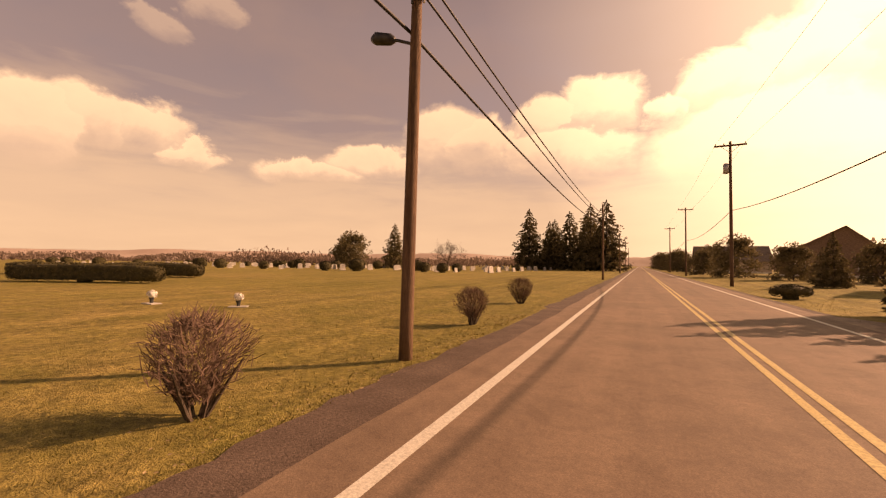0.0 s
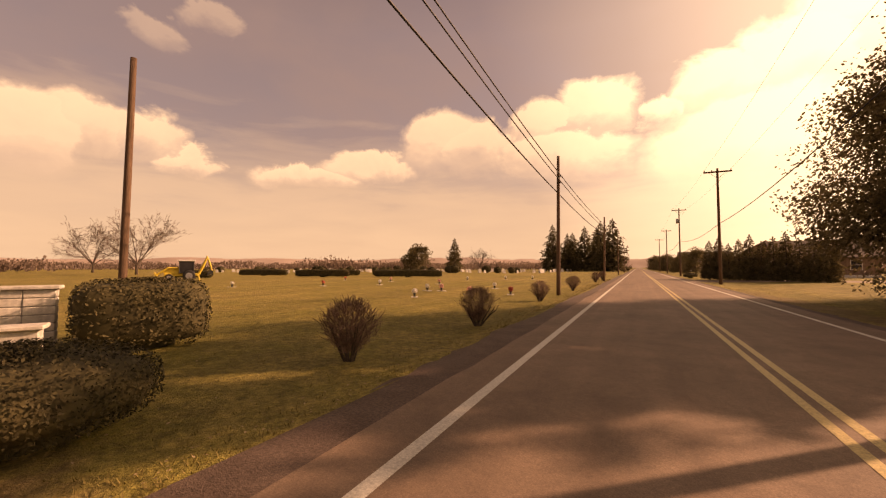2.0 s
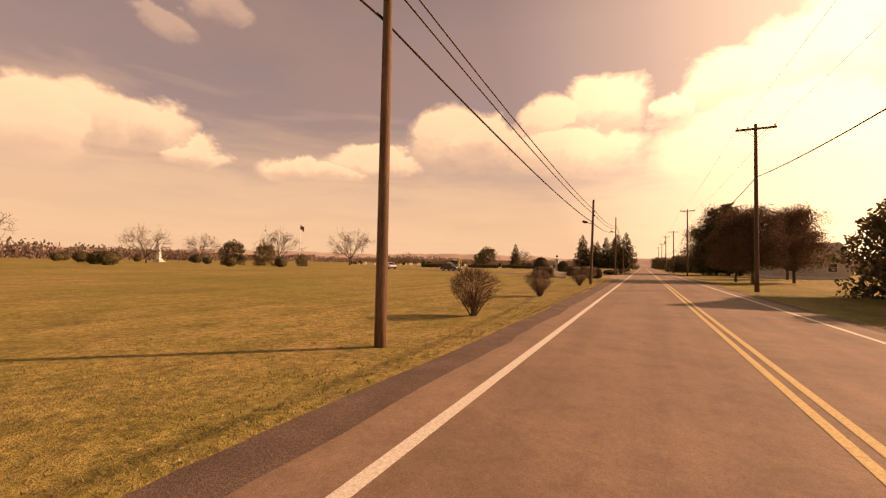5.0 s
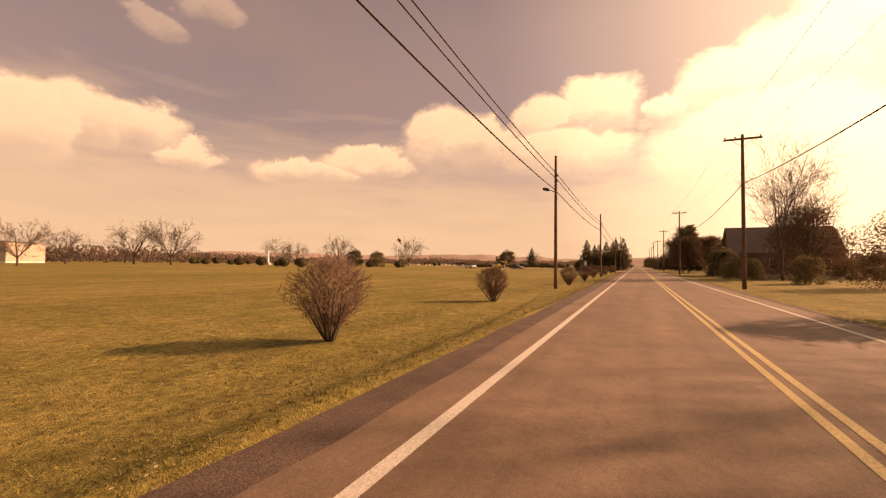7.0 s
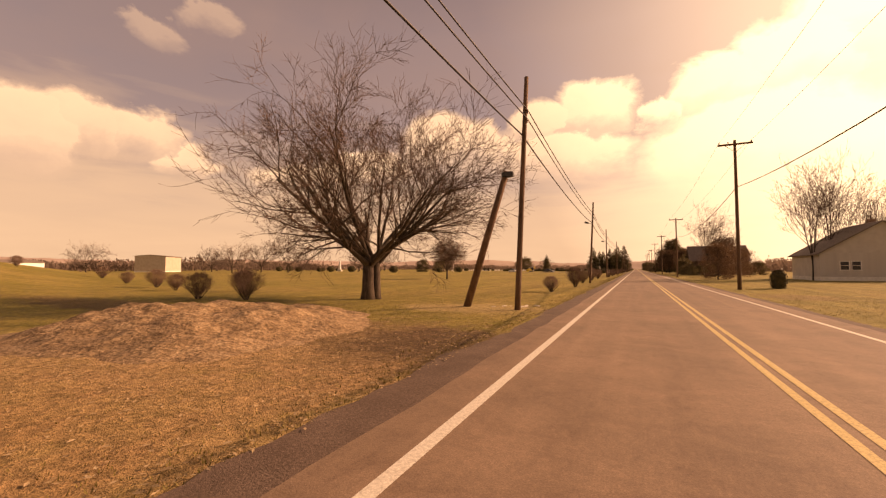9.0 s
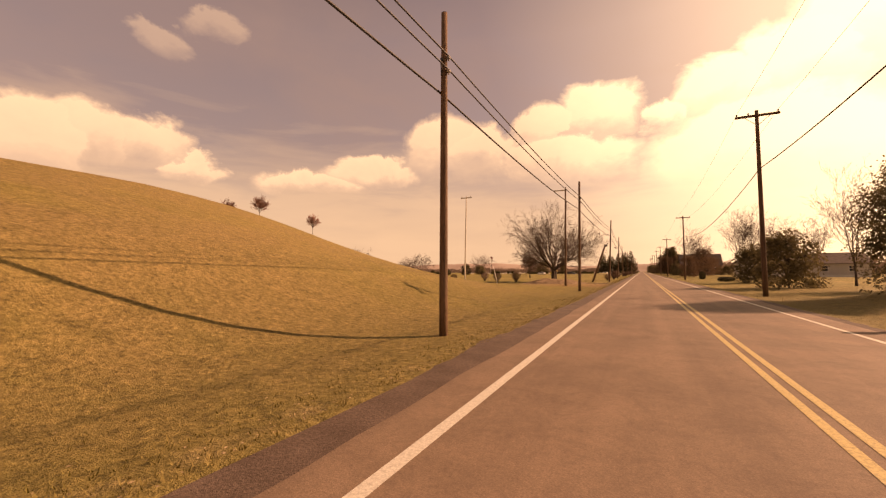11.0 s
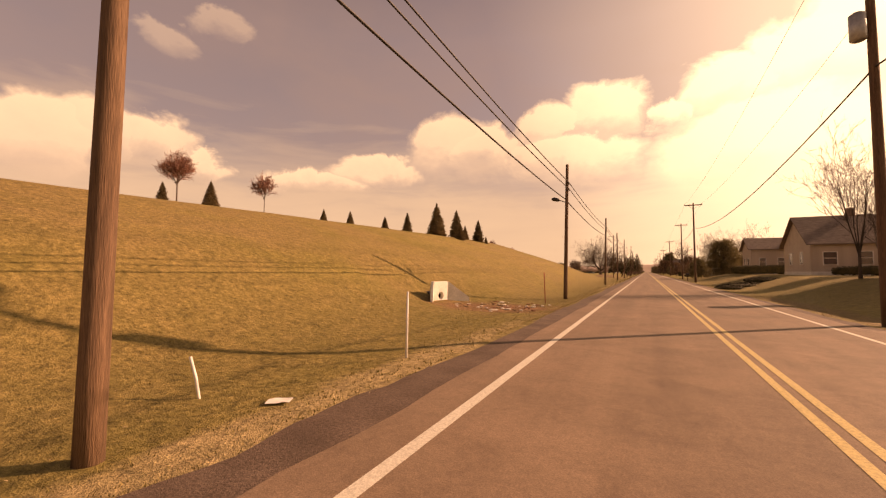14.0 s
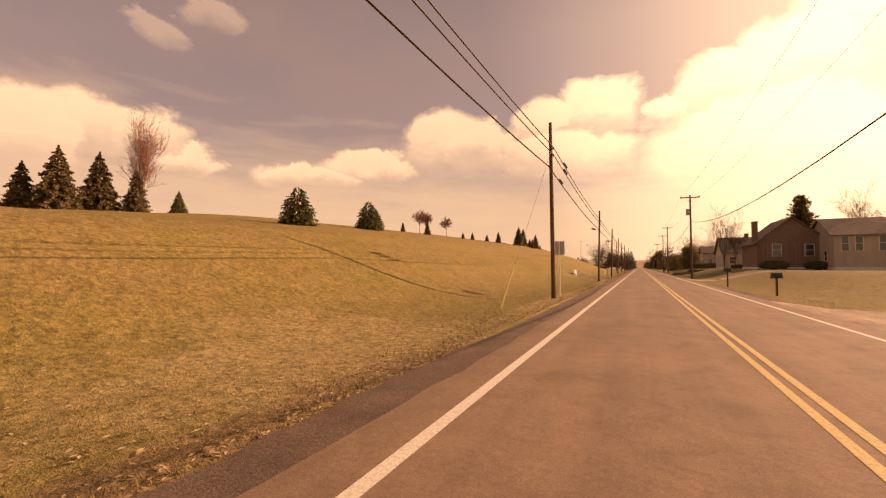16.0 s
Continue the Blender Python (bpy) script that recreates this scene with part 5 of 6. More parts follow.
def gable_house(name, label, m, w, d, eave, ridge, wall, front_windows=(), side_windows=(), along=False, chimney=None, ridge_shift=0.0, base=0.4, door=None):
    """A gabled house. Its front faces -y; the ridge runs front to back, or along the front when along is set."""
    h = thing(name, label, "house", at=m)
    g = Geo()
    over = 0.45
    top = 0.12
    if along:
        g.prism([(0, -0.6), (d, -0.6), (d, eave), (d / 2, ridge), (0, eave)], "x", -w / 2, w / 2)
    else:
        g.prism([(-w / 2, -0.6), (w / 2, -0.6), (w / 2, eave), (ridge_shift, ridge), (-w / 2, eave)], "y", 0, d)
    part("wall", g, wall, h)
    # clapboards on the front, each a thin proud strip
    z = base + 0.2
    g = Geo()
    g.prism([(-0.022, 0), (0.0, 0), (0.0, 0.2), (-0.006, 0.2)], "x", -w / 2, w / 2)
    board = g.mesh("clapboard", wall)
    while z < eave - 0.1:
        ob = new("clapboard", board)
        ob.parent, ob.location = h, (0, 0, z)
        z += 0.2
    g = Geo()
    if along:
        sl = (ridge - eave) / (d / 2)
        for a, b in ((-over, d / 2), (d + over, d / 2)):
            za = eave - sl * over
            g.prism([(a, za), (b, ridge), (b, ridge + top), (a, za + top)], "x", -w / 2 - over, w / 2 + over)
    else:
        for s in (-1, 1):
            half = abs(s * w / 2 - ridge_shift)
            sl = (ridge - eave) / half
            xa = s * (w / 2 + over)
            g.prism([(xa, eave - sl * over), (ridge_shift, ridge), (ridge_shift, ridge + top), (xa, eave - sl * over + top)], "y", -over, d + over)
    part("roof", g, SHINGLE, h, "dark shingle roof")
    g = Geo()
    g.box(-w / 2 - 0.03, -0.03, -0.6, w / 2 + 0.03, d + 0.03, base, 0.02)
    part("foundation", g, CONCRETE, h)
    if along:
        g = Geo()
        g.prism([(-w / 2 - 0.022, 0), (-w / 2, 0), (-w / 2, 0.2), (-w / 2 - 0.006, 0.2)], "y", 0, d)
        side_board = g.mesh("clapboard", wall)
        z = base + 0.2
        while z < eave - 0.1:
            ob = new("clapboard", side_board)
            ob.parent, ob.location = h, (0, 0, z)
            z += 0.2
        for y in (d * 0.3, d * 0.7):
            side_window(h, y, 1.3, 0.9, 1.3, -w / 2 - 0.025)
    for x, z, ww, hh in front_windows:
        window_part(h, x, z, ww, hh, -0.025)
    if door:
        g = Geo()
        g.box(door - 0.45, -0.07, base, door + 0.45, 0.0, base + 2.05, 0.01)
        dr = part("door", g, BRICK, h, "brown front door")
        g = Geo()
        g.box(door + 0.30, -0.13, base + 0.95, door + 0.36, -0.07, base + 1.05, 0.01)
        part("door_handle", g, GREY_METAL, dr)
    if chimney:
        g = Geo()
        cx, cy, cz = chimney
        g.box(cx - 0.35, cy - 0.35, eave, cx + 0.35, cy + 0.35, cz, 0.03), g.box(cx - 0.42, cy - 0.42, cz, cx + 0.42, cy + 0.42, cz + 0.12, 0.02)
        part("chimney", g, BRICK, h, "brick chimney")
    return h


# the white gabled bungalow
gable_house("house", "pale-sided bungalow with a broad dark gable roof", put(27.0, -152.0, 0.1, 0), 12.0, 10.0, 3.4, 7.2, SIDING,
            [(-3.6, 1.3, 0.8, 1.0), (-2.5, 1.3, 0.8, 1.0), (2.4, 1.4, 0.9, 1.2), (4.6, 1.4, 0.9, 1.2)], chimney=(1.0, 5.0, 7.8))
gable_house("house", "low pale wing house with a dark roof", put(38.5, -150.5, 0.1, 0), 10.0, 8.0, 3.0, 5.2, SIDING, [(-2.5, 1.2, 1.0, 1.1), (2.0, 1.2, 1.0, 1.1)], along=True)
# dark brick house behind the slender trees
gable_house("house", "brown brick house with a long dark roof", put(19.5, -93.0, 0, 0), 12.5, 9.0, 3.8, 7.6, BRICK, [(-4.0, 1.2, 0.9, 1.4), (-1.5, 1.2, 0.9, 1.4), (2.0, 1.2, 0.9, 1.4), (4.4, 1.2, 0.9, 1.4)], along=True, chimney=(3.0, 4.5, 8.6), door=0.3)
# houses on the raised lawns
HB = height(18.0, -256.0)
gable_house("house", "two-storey tan house with a front gable", put(24.2, -254.0, HB, 0), 6.4, 9.0, 4.6, 7.6, SIDING_TAN, [(-1.4, 1.5, 0.9, 1.3), (1.2, 1.5, 0.9, 1.3), (0.0, 4.6, 0.9, 1.2)], chimney=(-1.5, 5.0, 8.4))
gable_house("house", "tan side wing house with a dark roof", put(18.3, -251.5, HB, 0), 5.4, 6.5, 4.2, 6.0, SIDING_TAN, [(-1.2, 1.4, 0.8, 1.2), (1.2, 1.4, 0.8, 1.2)], along=True)
gable_house("house", "long grey-brown ranch house with a big dark roof", put(23.2, -276.5, height(18, -277), 0), 14.0, 9.5, 3.6, 6.8, SIDING_TAN,
            [(-5.4, 1.2, 1.1, 1.3), (-2.6, 1.2, 1.1, 1.3), (2.4, 1.2, 1.4, 1.3), (5.2, 1.2, 1.1, 1.3)], along=True, door=0.3, chimney=(-2.0, 4.8, 7.6))
gable_house("house", "dark gabled two-storey house with white windows", put(20.4, -304.0, height(20, -304), 0), 8.4, 10.0, 4.2, 7.8, BRICK,
            [(-1.8, 2.1, 1.0, 1.7), (2.0, 2.1, 1.0, 1.6)], chimney=(-4.0, 2.0, 7.4))
gable_house("house", "tan house with tall narrow windows and a hipped dark roof", put(29.0, -309.0, height(20, -304), 0), 11.0, 9.0, 4.8, 7.2, SIDING_TAN,
            [(-4.4, 2.6, 0.7, 1.9), (-3.0, 2.6, 0.7, 1.9), (-0.5, 2.6, 1.1, 1.9), (3.5, 2.6, 1.1, 1.9)], along=True)
# houses far along the road
gable_house("house", "far brown house with a wide dark gable roof", put(28.0, 86.0, 0, -12), 13.0, 10.0, 3.6, 8.2, BRICK, [(-4.0, 1.3, 1.2, 1.3), (3.5, 1.3, 1.2, 1.3)], ridge_shift=1.5)
gable_house("house", "far low house with a dark roof", put(22.0, 128.0, 0, 0), 16.0, 9.0, 3.2, 7.0, SIDING_TAN, [(-5.0, 1.3, 1.2, 1.3), (0, 1.3, 1.2, 1.3), (5.0, 1.3, 1.2, 1.3)], along=True)
gable_house("house", "far low house among dark trees", put(24.0, -30.0 + 62.0, 0, 0), 11.0, 9.0, 3.0, 5.4, BRICK, [(-3.0, 1.2, 1.1, 1.2), (3.0, 1.2, 1.1, 1.2)], along=True)
gable_house("house", "pale house between the evergreens and the brown trees", put(22.5, -38.0, 0, 0), 9.0, 9.0, 3.2, 5.6, SIDING, [(-2.5, 1.2, 1.0, 1.2), (2.5, 1.2, 1.0, 1.2)], along=True)
# far across the fields
gable_house("barn", "far tan flat-sided building beyond the field", put(-206.0, -108.0, 0, -50), 19.0, 12.0, 7.0, 7.6, SIDING_TAN, [(-5, 2, 1.5, 1.5), (4, 2, 1.5, 1.5)], along=True)
gable_house("barn", "far long low white building beyond the field", put(-232.0, -150.0, 0, -60), 24.0, 10.0, 4.0, 5.0, WHITE_PAINT, [(-7, 1, 1.5, 1.5), (6, 1, 1.5, 1.5)], along=True)

# ---------------------------------------------------------------- vehicles, monument, headstones, flag
RUBBER = material("tyre_rubber", [(0.3, (0.018, 0.017, 0.016)), (0.7, (0.035, 0.032, 0.03))], 12, 0.85, 0.3, 40)
DIGGER_YELLOW = material("worn_yellow_paint", [(0.3, (0.58, 0.40, 0.06)), (0.7, (0.76, 0.56, 0.12))], 3, 0.5, 0.15, 20, fine=(9, 0.8, 1.1))
CAR_DARK = material("dark_car_paint", [(0.3, (0.025, 0.025, 0.028)), (0.7, (0.045, 0.043, 0.045))], 2, 0.25, 0.0, specular=0.6)
CAR_WHITE = material("white_car_paint", [(0.3, (0.72, 0.71, 0.68)), (0.7, (0.80, 0.79, 0.76))], 2, 0.3, 0.0, specular=0.6)
LAMP_GLASS = material("headlamp_lens", [(0.3, (0.60, 0.58, 0.54)), (0.7, (0.75, 0.73, 0.70))], 4, 0.1, 0.0, specular=0.8)


def wheel(parent, x, y, r, wide):
    """A wheel across the y axis: tyre with a rounded tread, and a dished rim."""
    g = Geo()
    g.tube([(x, y + s * wide, r) for s in (-0.5, -0.42, -0.25, 0.25, 0.42, 0.5)], [r * 0.80, r * 0.95, r, r, r * 0.95, r * 0.80], 20)
    tyre = part("wheel", g, RUBBER, parent, smooth=True)
    g = Geo()
    g.tube([(x, y - wide * 0.54, r), (x, y - wide * 0.52, r), (x, y + wide * 0.52, r), (x, y + wide * 0.54, r)], [r * 0.2, r * 0.56, r * 0.56, r * 0.2], 14)
    part("rim", g, GREY_METAL, tyre)


def car(m, paint, label):
    """A saloon car along x, its nose towards +x."""
    c = thing("car", label, "car", "cars on the drive", at=m)
    g = Geo()
    side = [(-2.15, 0.30), (2.12, 0.28), (2.20, 0.52), (2.05, 0.74), (1.15, 0.90), (-1.55, 0.95), (-2.12, 0.90), (-2.22, 0.60)]
    k = len(side)
    for y, pull in ((-0.86, 0.94), (-0.78, 1.0), (0.78, 1.0), (0.86, 0.94)):
        g.v += [(x * pull, y, 0.58 + (z - 0.58) * pull) for x, z in side]
    for r in range(3):
        g.f += [(r * k + i, r * k + (i + 1) % k, (r + 1) * k + (i + 1) % k, (r + 1) * k + i) for i in range(k)]
    g.f += [tuple(reversed(range(k))), tuple(range(3 * k, 4 * k))]
    part("body", g, paint, c)
    foot, roof = [(-1.60, -0.76), (1.05, -0.76), (1.05, 0.76), (-1.60, 0.76)], [(-0.95, -0.58), (0.20, -0.58), (0.20, 0.58), (-0.95, 0.58)]
    for i in range(4):
        j = (i + 1) % 4
        g = Geo()
        g.v += [(*foot[i], 0.90), (*foot[j], 0.90), (*roof[j], 1.40), (*roof[i], 1.40)]
        g.f += [(0, 1, 2, 3)]
        part(("side_window", "windscreen", "side_window", "rear_window")[i], g, DARK_GLASS, c, "dark tinted glass")
    g = Geo()
    g.box(-0.98, -0.61, 1.385, 0.23, 0.61, 1.45, 0.03)
    for x0, x1 in ((-1.60, -0.95), (1.05, 0.20)):
        for y in (-1, 1):
            g.tube([(x0, y * 0.765, 0.90), (x1, y * 0.59, 1.41)], [0.045, 0.04], 5)
    part("roof", g, paint, c)
    for y in (-0.62, 0.62):
        g = Geo()
        g.box(2.02, y - 0.17, 0.56, 2.16, y + 0.17, 0.70, 0.03)
        part("headlight", g, LAMP_GLASS, c)
    g = Geo()
    g.box(2.12, -0.40, 0.50, 2.19, 0.40, 0.66, 0.015)
    part("grille", g, DARK_METAL, c)
    g = Geo()
    g.box(-2.26, -0.80, 0.34, -2.10, 0.80, 0.55, 0.03), g.box(2.08, -0.80, 0.30, 2.24, 0.80, 0.48, 0.03)
    part("bumper", g, DARK_METAL, c)
    for x in (-1.32, 1.34):
        for y in (-0.76, 0.76):
            wheel(c, x, y, 0.32, 0.21)
    return c


def backhoe_loader(m):
    """A digger along x: loader bucket towards +x, folded digging arm towards -x."""
    d = thing("backhoe_loader", "yellow backhoe loader with a pale cab roof on the cemetery lawn", "digger", at=m)
    g = Geo()
    g.box(-1.7, -0.55, 0.65, 2.0, 0.55, 1.05, 0.05)
    part("chassis", g, DIGGER_YELLOW, d)
    g = Geo()
    g.prism([(0.35, 1.05), (2.05, 1.05), (2.10, 1.55), (1.75, 1.72), (0.35, 1.85)], "y", -0.45, 0.45)
    part("bonnet", g, DIGGER_YELLOW, d)
    cab = Geo()
    for x in (-1.25, 0.35):
        for y in (-0.72, 0.72):
            cab.tube([(x, y, 1.0), (x, y, 2.62)], [0.05, 0.05], 6)
    cab.box(-1.3, -0.76, 1.0, 0.40, 0.76, 1.12, 0.02)
    frame_part = part("cab_frame", cab, DARK_METAL, d)
    g = Geo()
    g.box(-1.22, -0.70, 1.12, 0.32, 0.70, 2.60)
    part("cab_glass", g, DARK_GLASS, frame_part)
    g = Geo()
    g.box(-1.42, -0.86, 2.60, 0.52, 0.86, 2.78, 0.05)
    part("cab_roof", g, WHITE_PAINT, d, "pale cab roof")
    for y in (-0.62, 0.62):
        g = Geo()
        g.tube([(0.6, y, 1.75), (1.6, y, 1.75), (2.9, y, 0.75)], [0.10, 0.11, 0.09], 6)
        part("loader_arm", g, DIGGER_YELLOW, d)
    g = Geo()
    g.prism([(2.7, 0.20), (3.75, 0.12), (3.80, 0.18), (2.95, 0.32), (2.80, 0.75), (3.05, 1.15), (2.95, 1.20), (2.66, 0.80)], "y", -1.1, 1.1)
    part("loader_bucket", g, DIGGER_YELLOW, d)
    g = Geo()
    g.tube([(-1.8, 0, 0.9), (-2.25, 0, 1.9), (-2.75, 0, 3.15)], [0.17, 0.20, 0.13], 6)
    boom = part("boom", g, DIGGER_YELLOW, d)
    g = Geo()
    g.tube([(-1.9, 0.0, 1.35), (-2.35, 0.0, 2.55)], [0.06, 0.05], 7)
    part("ram", g, GREY_METAL, boom)
    g = Geo()
    g.tube([(-2.70, 0, 3.35), (-3.05, 0, 2.4), (-3.35, 0, 1.35)], [0.10, 0.15, 0.09], 6)
    part("dipper_arm", g, DIGGER_YELLOW, d)
    g = Geo()
    g.prism([(-3.55, 1.35), (-3.15, 1.40), (-2.75, 0.95), (-2.85, 0.65), (-3.05, 1.0), (-3.35, 0.95)], "y", -0.3, 0.3)
    part("digging_bucket", g, DARK_METAL, d)
    for y in (-0.95, 0.95):
        g = Geo()
        g.tube([(-1.75, y * 0.7, 0.95), (-1.95, y * 1.15, 0.05)], [0.08, 0.07], 6)
        part("stabiliser", g, DIGGER_YELLOW, d)
        wheel(d, -0.75, y, 0.72, 0.42)
        wheel(d, 1.45, y * 0.9, 0.48, 0.32)
    return d


backhoe_loader(put(-48.4, -12.6, height(-48.4, -12.6), 236, 0.9))
car(put(-33.0, -46.6, height(-33.0, -46.6) + 0.03, -20), CAR_DARK, "dark saloon car with its nose towards the road on the drive")
car(put(-49.0, -44.0, height(-49.0, -44.0) + 0.03, 150), CAR_WHITE, "white saloon car standing on the cemetery drive")
ob_ = thing("monument", "tall white obelisk monument on a stepped base far across the lawn", "monument", at=put(-155.0, -31.8, 0, 20))
g = Geo()
g.box(-1.4, -1.4, -0.1, 1.4, 1.4, 0.4, 0.05), g.box(-1.0, -1.0, 0.4, 1.0, 1.0, 1.0, 0.05)
part("base", g, STONE, ob_)
g = Geo()
g.tube([(0, 0, 1.0), (0, 0, 5.6), (0, 0, 6.3)], [0.85, 0.50, 0.03], 4)
part("shaft", g, WHITE_PAINT, ob_)


def headstone(kind):
    s = thing("headstone", "grey granite headstone on a low base in the cemetery lawn", "headstone", "headstones", at=put(-60, 70))
    g = Geo()
    g.box(-0.55, -0.2, -0.1, 0.55, 0.2, 0.18, 0.02)
    part("plinth", g, GRANITE, s)
    g = Geo()
    if kind == 0:
        g.prism([(-0.45, 0.18), (0.45, 0.18), (0.45, 0.80), (0.36, 0.92), (0.2, 1.0), (0.0, 1.03), (-0.2, 1.0), (-0.36, 0.92), (-0.45, 0.80)], "y", -0.1, 0.1)
    else:
        g.box(-0.48, -0.12, 0.18, 0.48, 0.12, 0.85, 0.03)
    part("tablet", g, GRANITE, s)
    return s


stones = [headstone(0), headstone(1)]
rng = random.Random(5)
for row in range(7):
    y0 = 52.0 + 9.0 * row
    for i in range(24):
        x = -24.0 - 4.6 * i + rng.uniform(-1.2, 1.2)
        if rng.random() < 0.18:
            continue
        copy_thing(stones[rng.random() < 0.5], put(x, y0 + 0.18 * x + rng.uniform(-1.0, 1.0) + 20.0, 0, rng.uniform(-10, 10) + 62, rng.uniform(0.7, 1.15)))
ball = make_hedge(240, 1.9, 1.9, 1.5, put(-30, 62, 0), "dark rounded evergreen shrub among the headstones", 900, 0.12, 2.4, name="cemetery_shrub")
for i in range(26):
    x = -26.0 - 4.4 * i + rng.uniform(-1.5, 1.5)
    copy_thing(ball, put(x, 56.0 + rng.uniform(-3, 34) + 0.18 * x + 12, 0, rng.uniform(0, 360), rng.uniform(0.8, 1.4)))
for i in range(16):
    x = -70.0 - 9.0 * i + rng.uniform(-3, 3)
    copy_thing(ball, put(x, -60.0 + rng.uniform(-25, 25) - 0.3 * (x + 70), 0, rng.uniform(0, 360), rng.uniform(1.0, 2.2)))
BLOOM = [material("red_blossom", [(0.3, (0.42, 0.05, 0.04)), (0.7, (0.60, 0.12, 0.09))], 9, 0.7, 0.0, spread=0.3), material("white_blossom", [(0.3, (0.66, 0.62, 0.56)), (0.7, (0.80, 0.77, 0.72))], 9, 0.7, 0.0, spread=0.2),
         material("pink_blossom", [(0.3, (0.58, 0.24, 0.20)), (0.7, (0.72, 0.40, 0.34))], 9, 0.7, 0.0, spread=0.3)]


def grave_vase(seed, x, y, bloom, colour):
    """A flush bronze-edged grave marker's vase with a bunch of blossoms."""
    rng = random.Random(seed)
    v = thing("grave_vase", f"small grave vase holding {colour} flowers on the cemetery lawn", "grave vase", "grave vases", at=put(x, y, height(x, y), 40 * seed))
    g = Geo()
    g.tube([(0, 0, -0.05), (0, 0, 0.02), (0, 0, 0.12), (0, 0, 0.22)], [0.05, 0.06, 0.055, 0.09], 9)
    part("vase", g, DARK_METAL, v)
    g = Geo()
    g.box(-0.30, -0.18, -0.05, 0.30, 0.18, 0.03, 0.01)
    part("marker", g, GRANITE, v, "flat granite grave marker")
    g = Geo()
    for _ in range(150):
        d = Vector((rng.gauss(0, 1), rng.gauss(0, 1), rng.gauss(0.4, 0.8))).normalized()
        p = Vector((0, 0, 0.32)) + d * 0.17 * rng.random() ** 0.4
        a = d.orthogonal().normalized() * 0.035
        b = d.cross(a)
        g.face(p - a, p - b, p + a, p + b)
    part("blossoms", g, BLOOM[bloom], v, f"{colour} blossoms")


VASES = [(-10.9, -23.5, 1), (-12.7, -18.6, 1), (-11.8, -18.3, 2), (-9.0, -20.3, 2), (-6.6, -20.0, 0), (-9.6, -13.8, 1), (-15.5, 8.5, 1), (-12.2, 9.4, 1), (-25.0, -4.0, 2), (-19.0, 4.0, 1), (-24.0, -16.0, 0), (-30.0, -20.0, 1), (-17.0, -8.0, 2), (-21.0, -12.0, 1), (-33.0, -2.0, 0)]
for k, (x, y, tone) in enumerate(VASES):
    grave_vase(300 + k, x, y, tone, ("red", "white", "pink")[tone])
flag = thing("flagpole", "white flagpole with a small flag far across the lawn", "flagpole", at=put(-80.0, -39.0))
g = Geo()
g.tube([(0, 0, -0.3), (0, 0, 5), (0, 0, 10.8)], [0.09, 0.08, 0.05], 8)
part("pole", g, WHITE_PAINT, flag, smooth=True)
g = Geo()
for i in range(9):
    s = i / 8
    px, sw = 0.05 + 1.3 * s, 0.12 * math.sin(s * 6)
    g.v += [(px, sw, 10.6 - 0.55 * s), (px, sw + 0.03, 9.5 - 0.75 * s)]
g.f = [(2 * i, 2 * i + 2, 2 * i + 3, 2 * i + 1) for i in range(8)]
part("flag", g, RUST_RED, flag, "dark red flag", True)

# ---------------------------------------------------------------- culvert, sign, guy wire, mailboxes
cul = thing("culvert_headwall", "white concrete culvert headwall with a round pipe opening", "culvert", at=put(-8.75, -316.9, height(-8.2, -316.9) - 0.06, 76, 0.92))
g = Geo()
n = 20
circle = [(0.20 * math.cos(2 * math.pi * i / n), 0.42 + 0.20 * math.sin(2 * math.pi * i / n)) for i in range(n)]
box = []
for i in range(n):
    a = 2 * math.pi * i / n
    c, s = math.cos(a), math.sin(a)
    k = min(0.62 / max(abs(c), 1e-6), (0.73 if s > 0 else 0.52) / max(abs(s), 1e-6))
    box.append((k * c, 0.42 + k * s))
for yy in (-0.1, 0.1):
    i0 = len(g.v)
    g.v += [(x, yy, z) for x, z in circle] + [(x, yy, z) for x, z in box]
    for i in range(n):
        j = (i + 1) % n
        g.f.append((i0 + i, i0 + j, i0 + n + j, i0 + n + i) if yy > 0 else (i0 + i, i0 + n + i, i0 + n + j, i0 + j))
for i in range(n):
    j = (i + 1) % n
    g.f += [(i, j, 2 * n + j, 2 * n + i), (n + i, 3 * n + i, 3 * n + j, n + j)]
part("face", g, CONCRETE, cul)
g = Geo()
g.tube([(0, -0.05, 0.42), (0, 0.9, 0.42)], [0.205, 0.205], 16, cap=False)
g.face(*[(0.2 * math.cos(a), 0.88, 0.42 + 0.2 * math.sin(a)) for a in [2 * math.pi * i / 12 for i in range(12)]])
part("pipe", g, DARK_METAL, cul)
for s, reach in ((-1, 0.55), (1, 1.15)):
    g = Geo()
    near, far = Vector((s * 0.60, -0.05, 0)), Vector((s * (0.60 + 0.8 * reach), -0.05 - 0.62 * reach, 0))
    thick = (far - near).cross(Vector((0, 0, 1))).normalized() * 0.06
    for side in (thick, -thick):
        g.v += [tuple(near + side + Vector((0, 0, z))) for z in (-0.15, 1.15)] + [tuple(far + side + Vector((0, 0, z))) for z in (0.30, -0.15)]
    g.f += [(0, 1, 2, 3), (7, 6, 5, 4), (1, 5, 6, 2), (2, 6, 7, 3), (0, 4, 5, 1)]
    part("wing", g, CONCRETE, cul, "sloping wing wall")
rng = random.Random(8)
CLAY = material("red_clay_stone", [(0.3, (0.20, 0.085, 0.050)), (0.7, (0.34, 0.17, 0.105))], 6, 0.95, 0.6, 25)
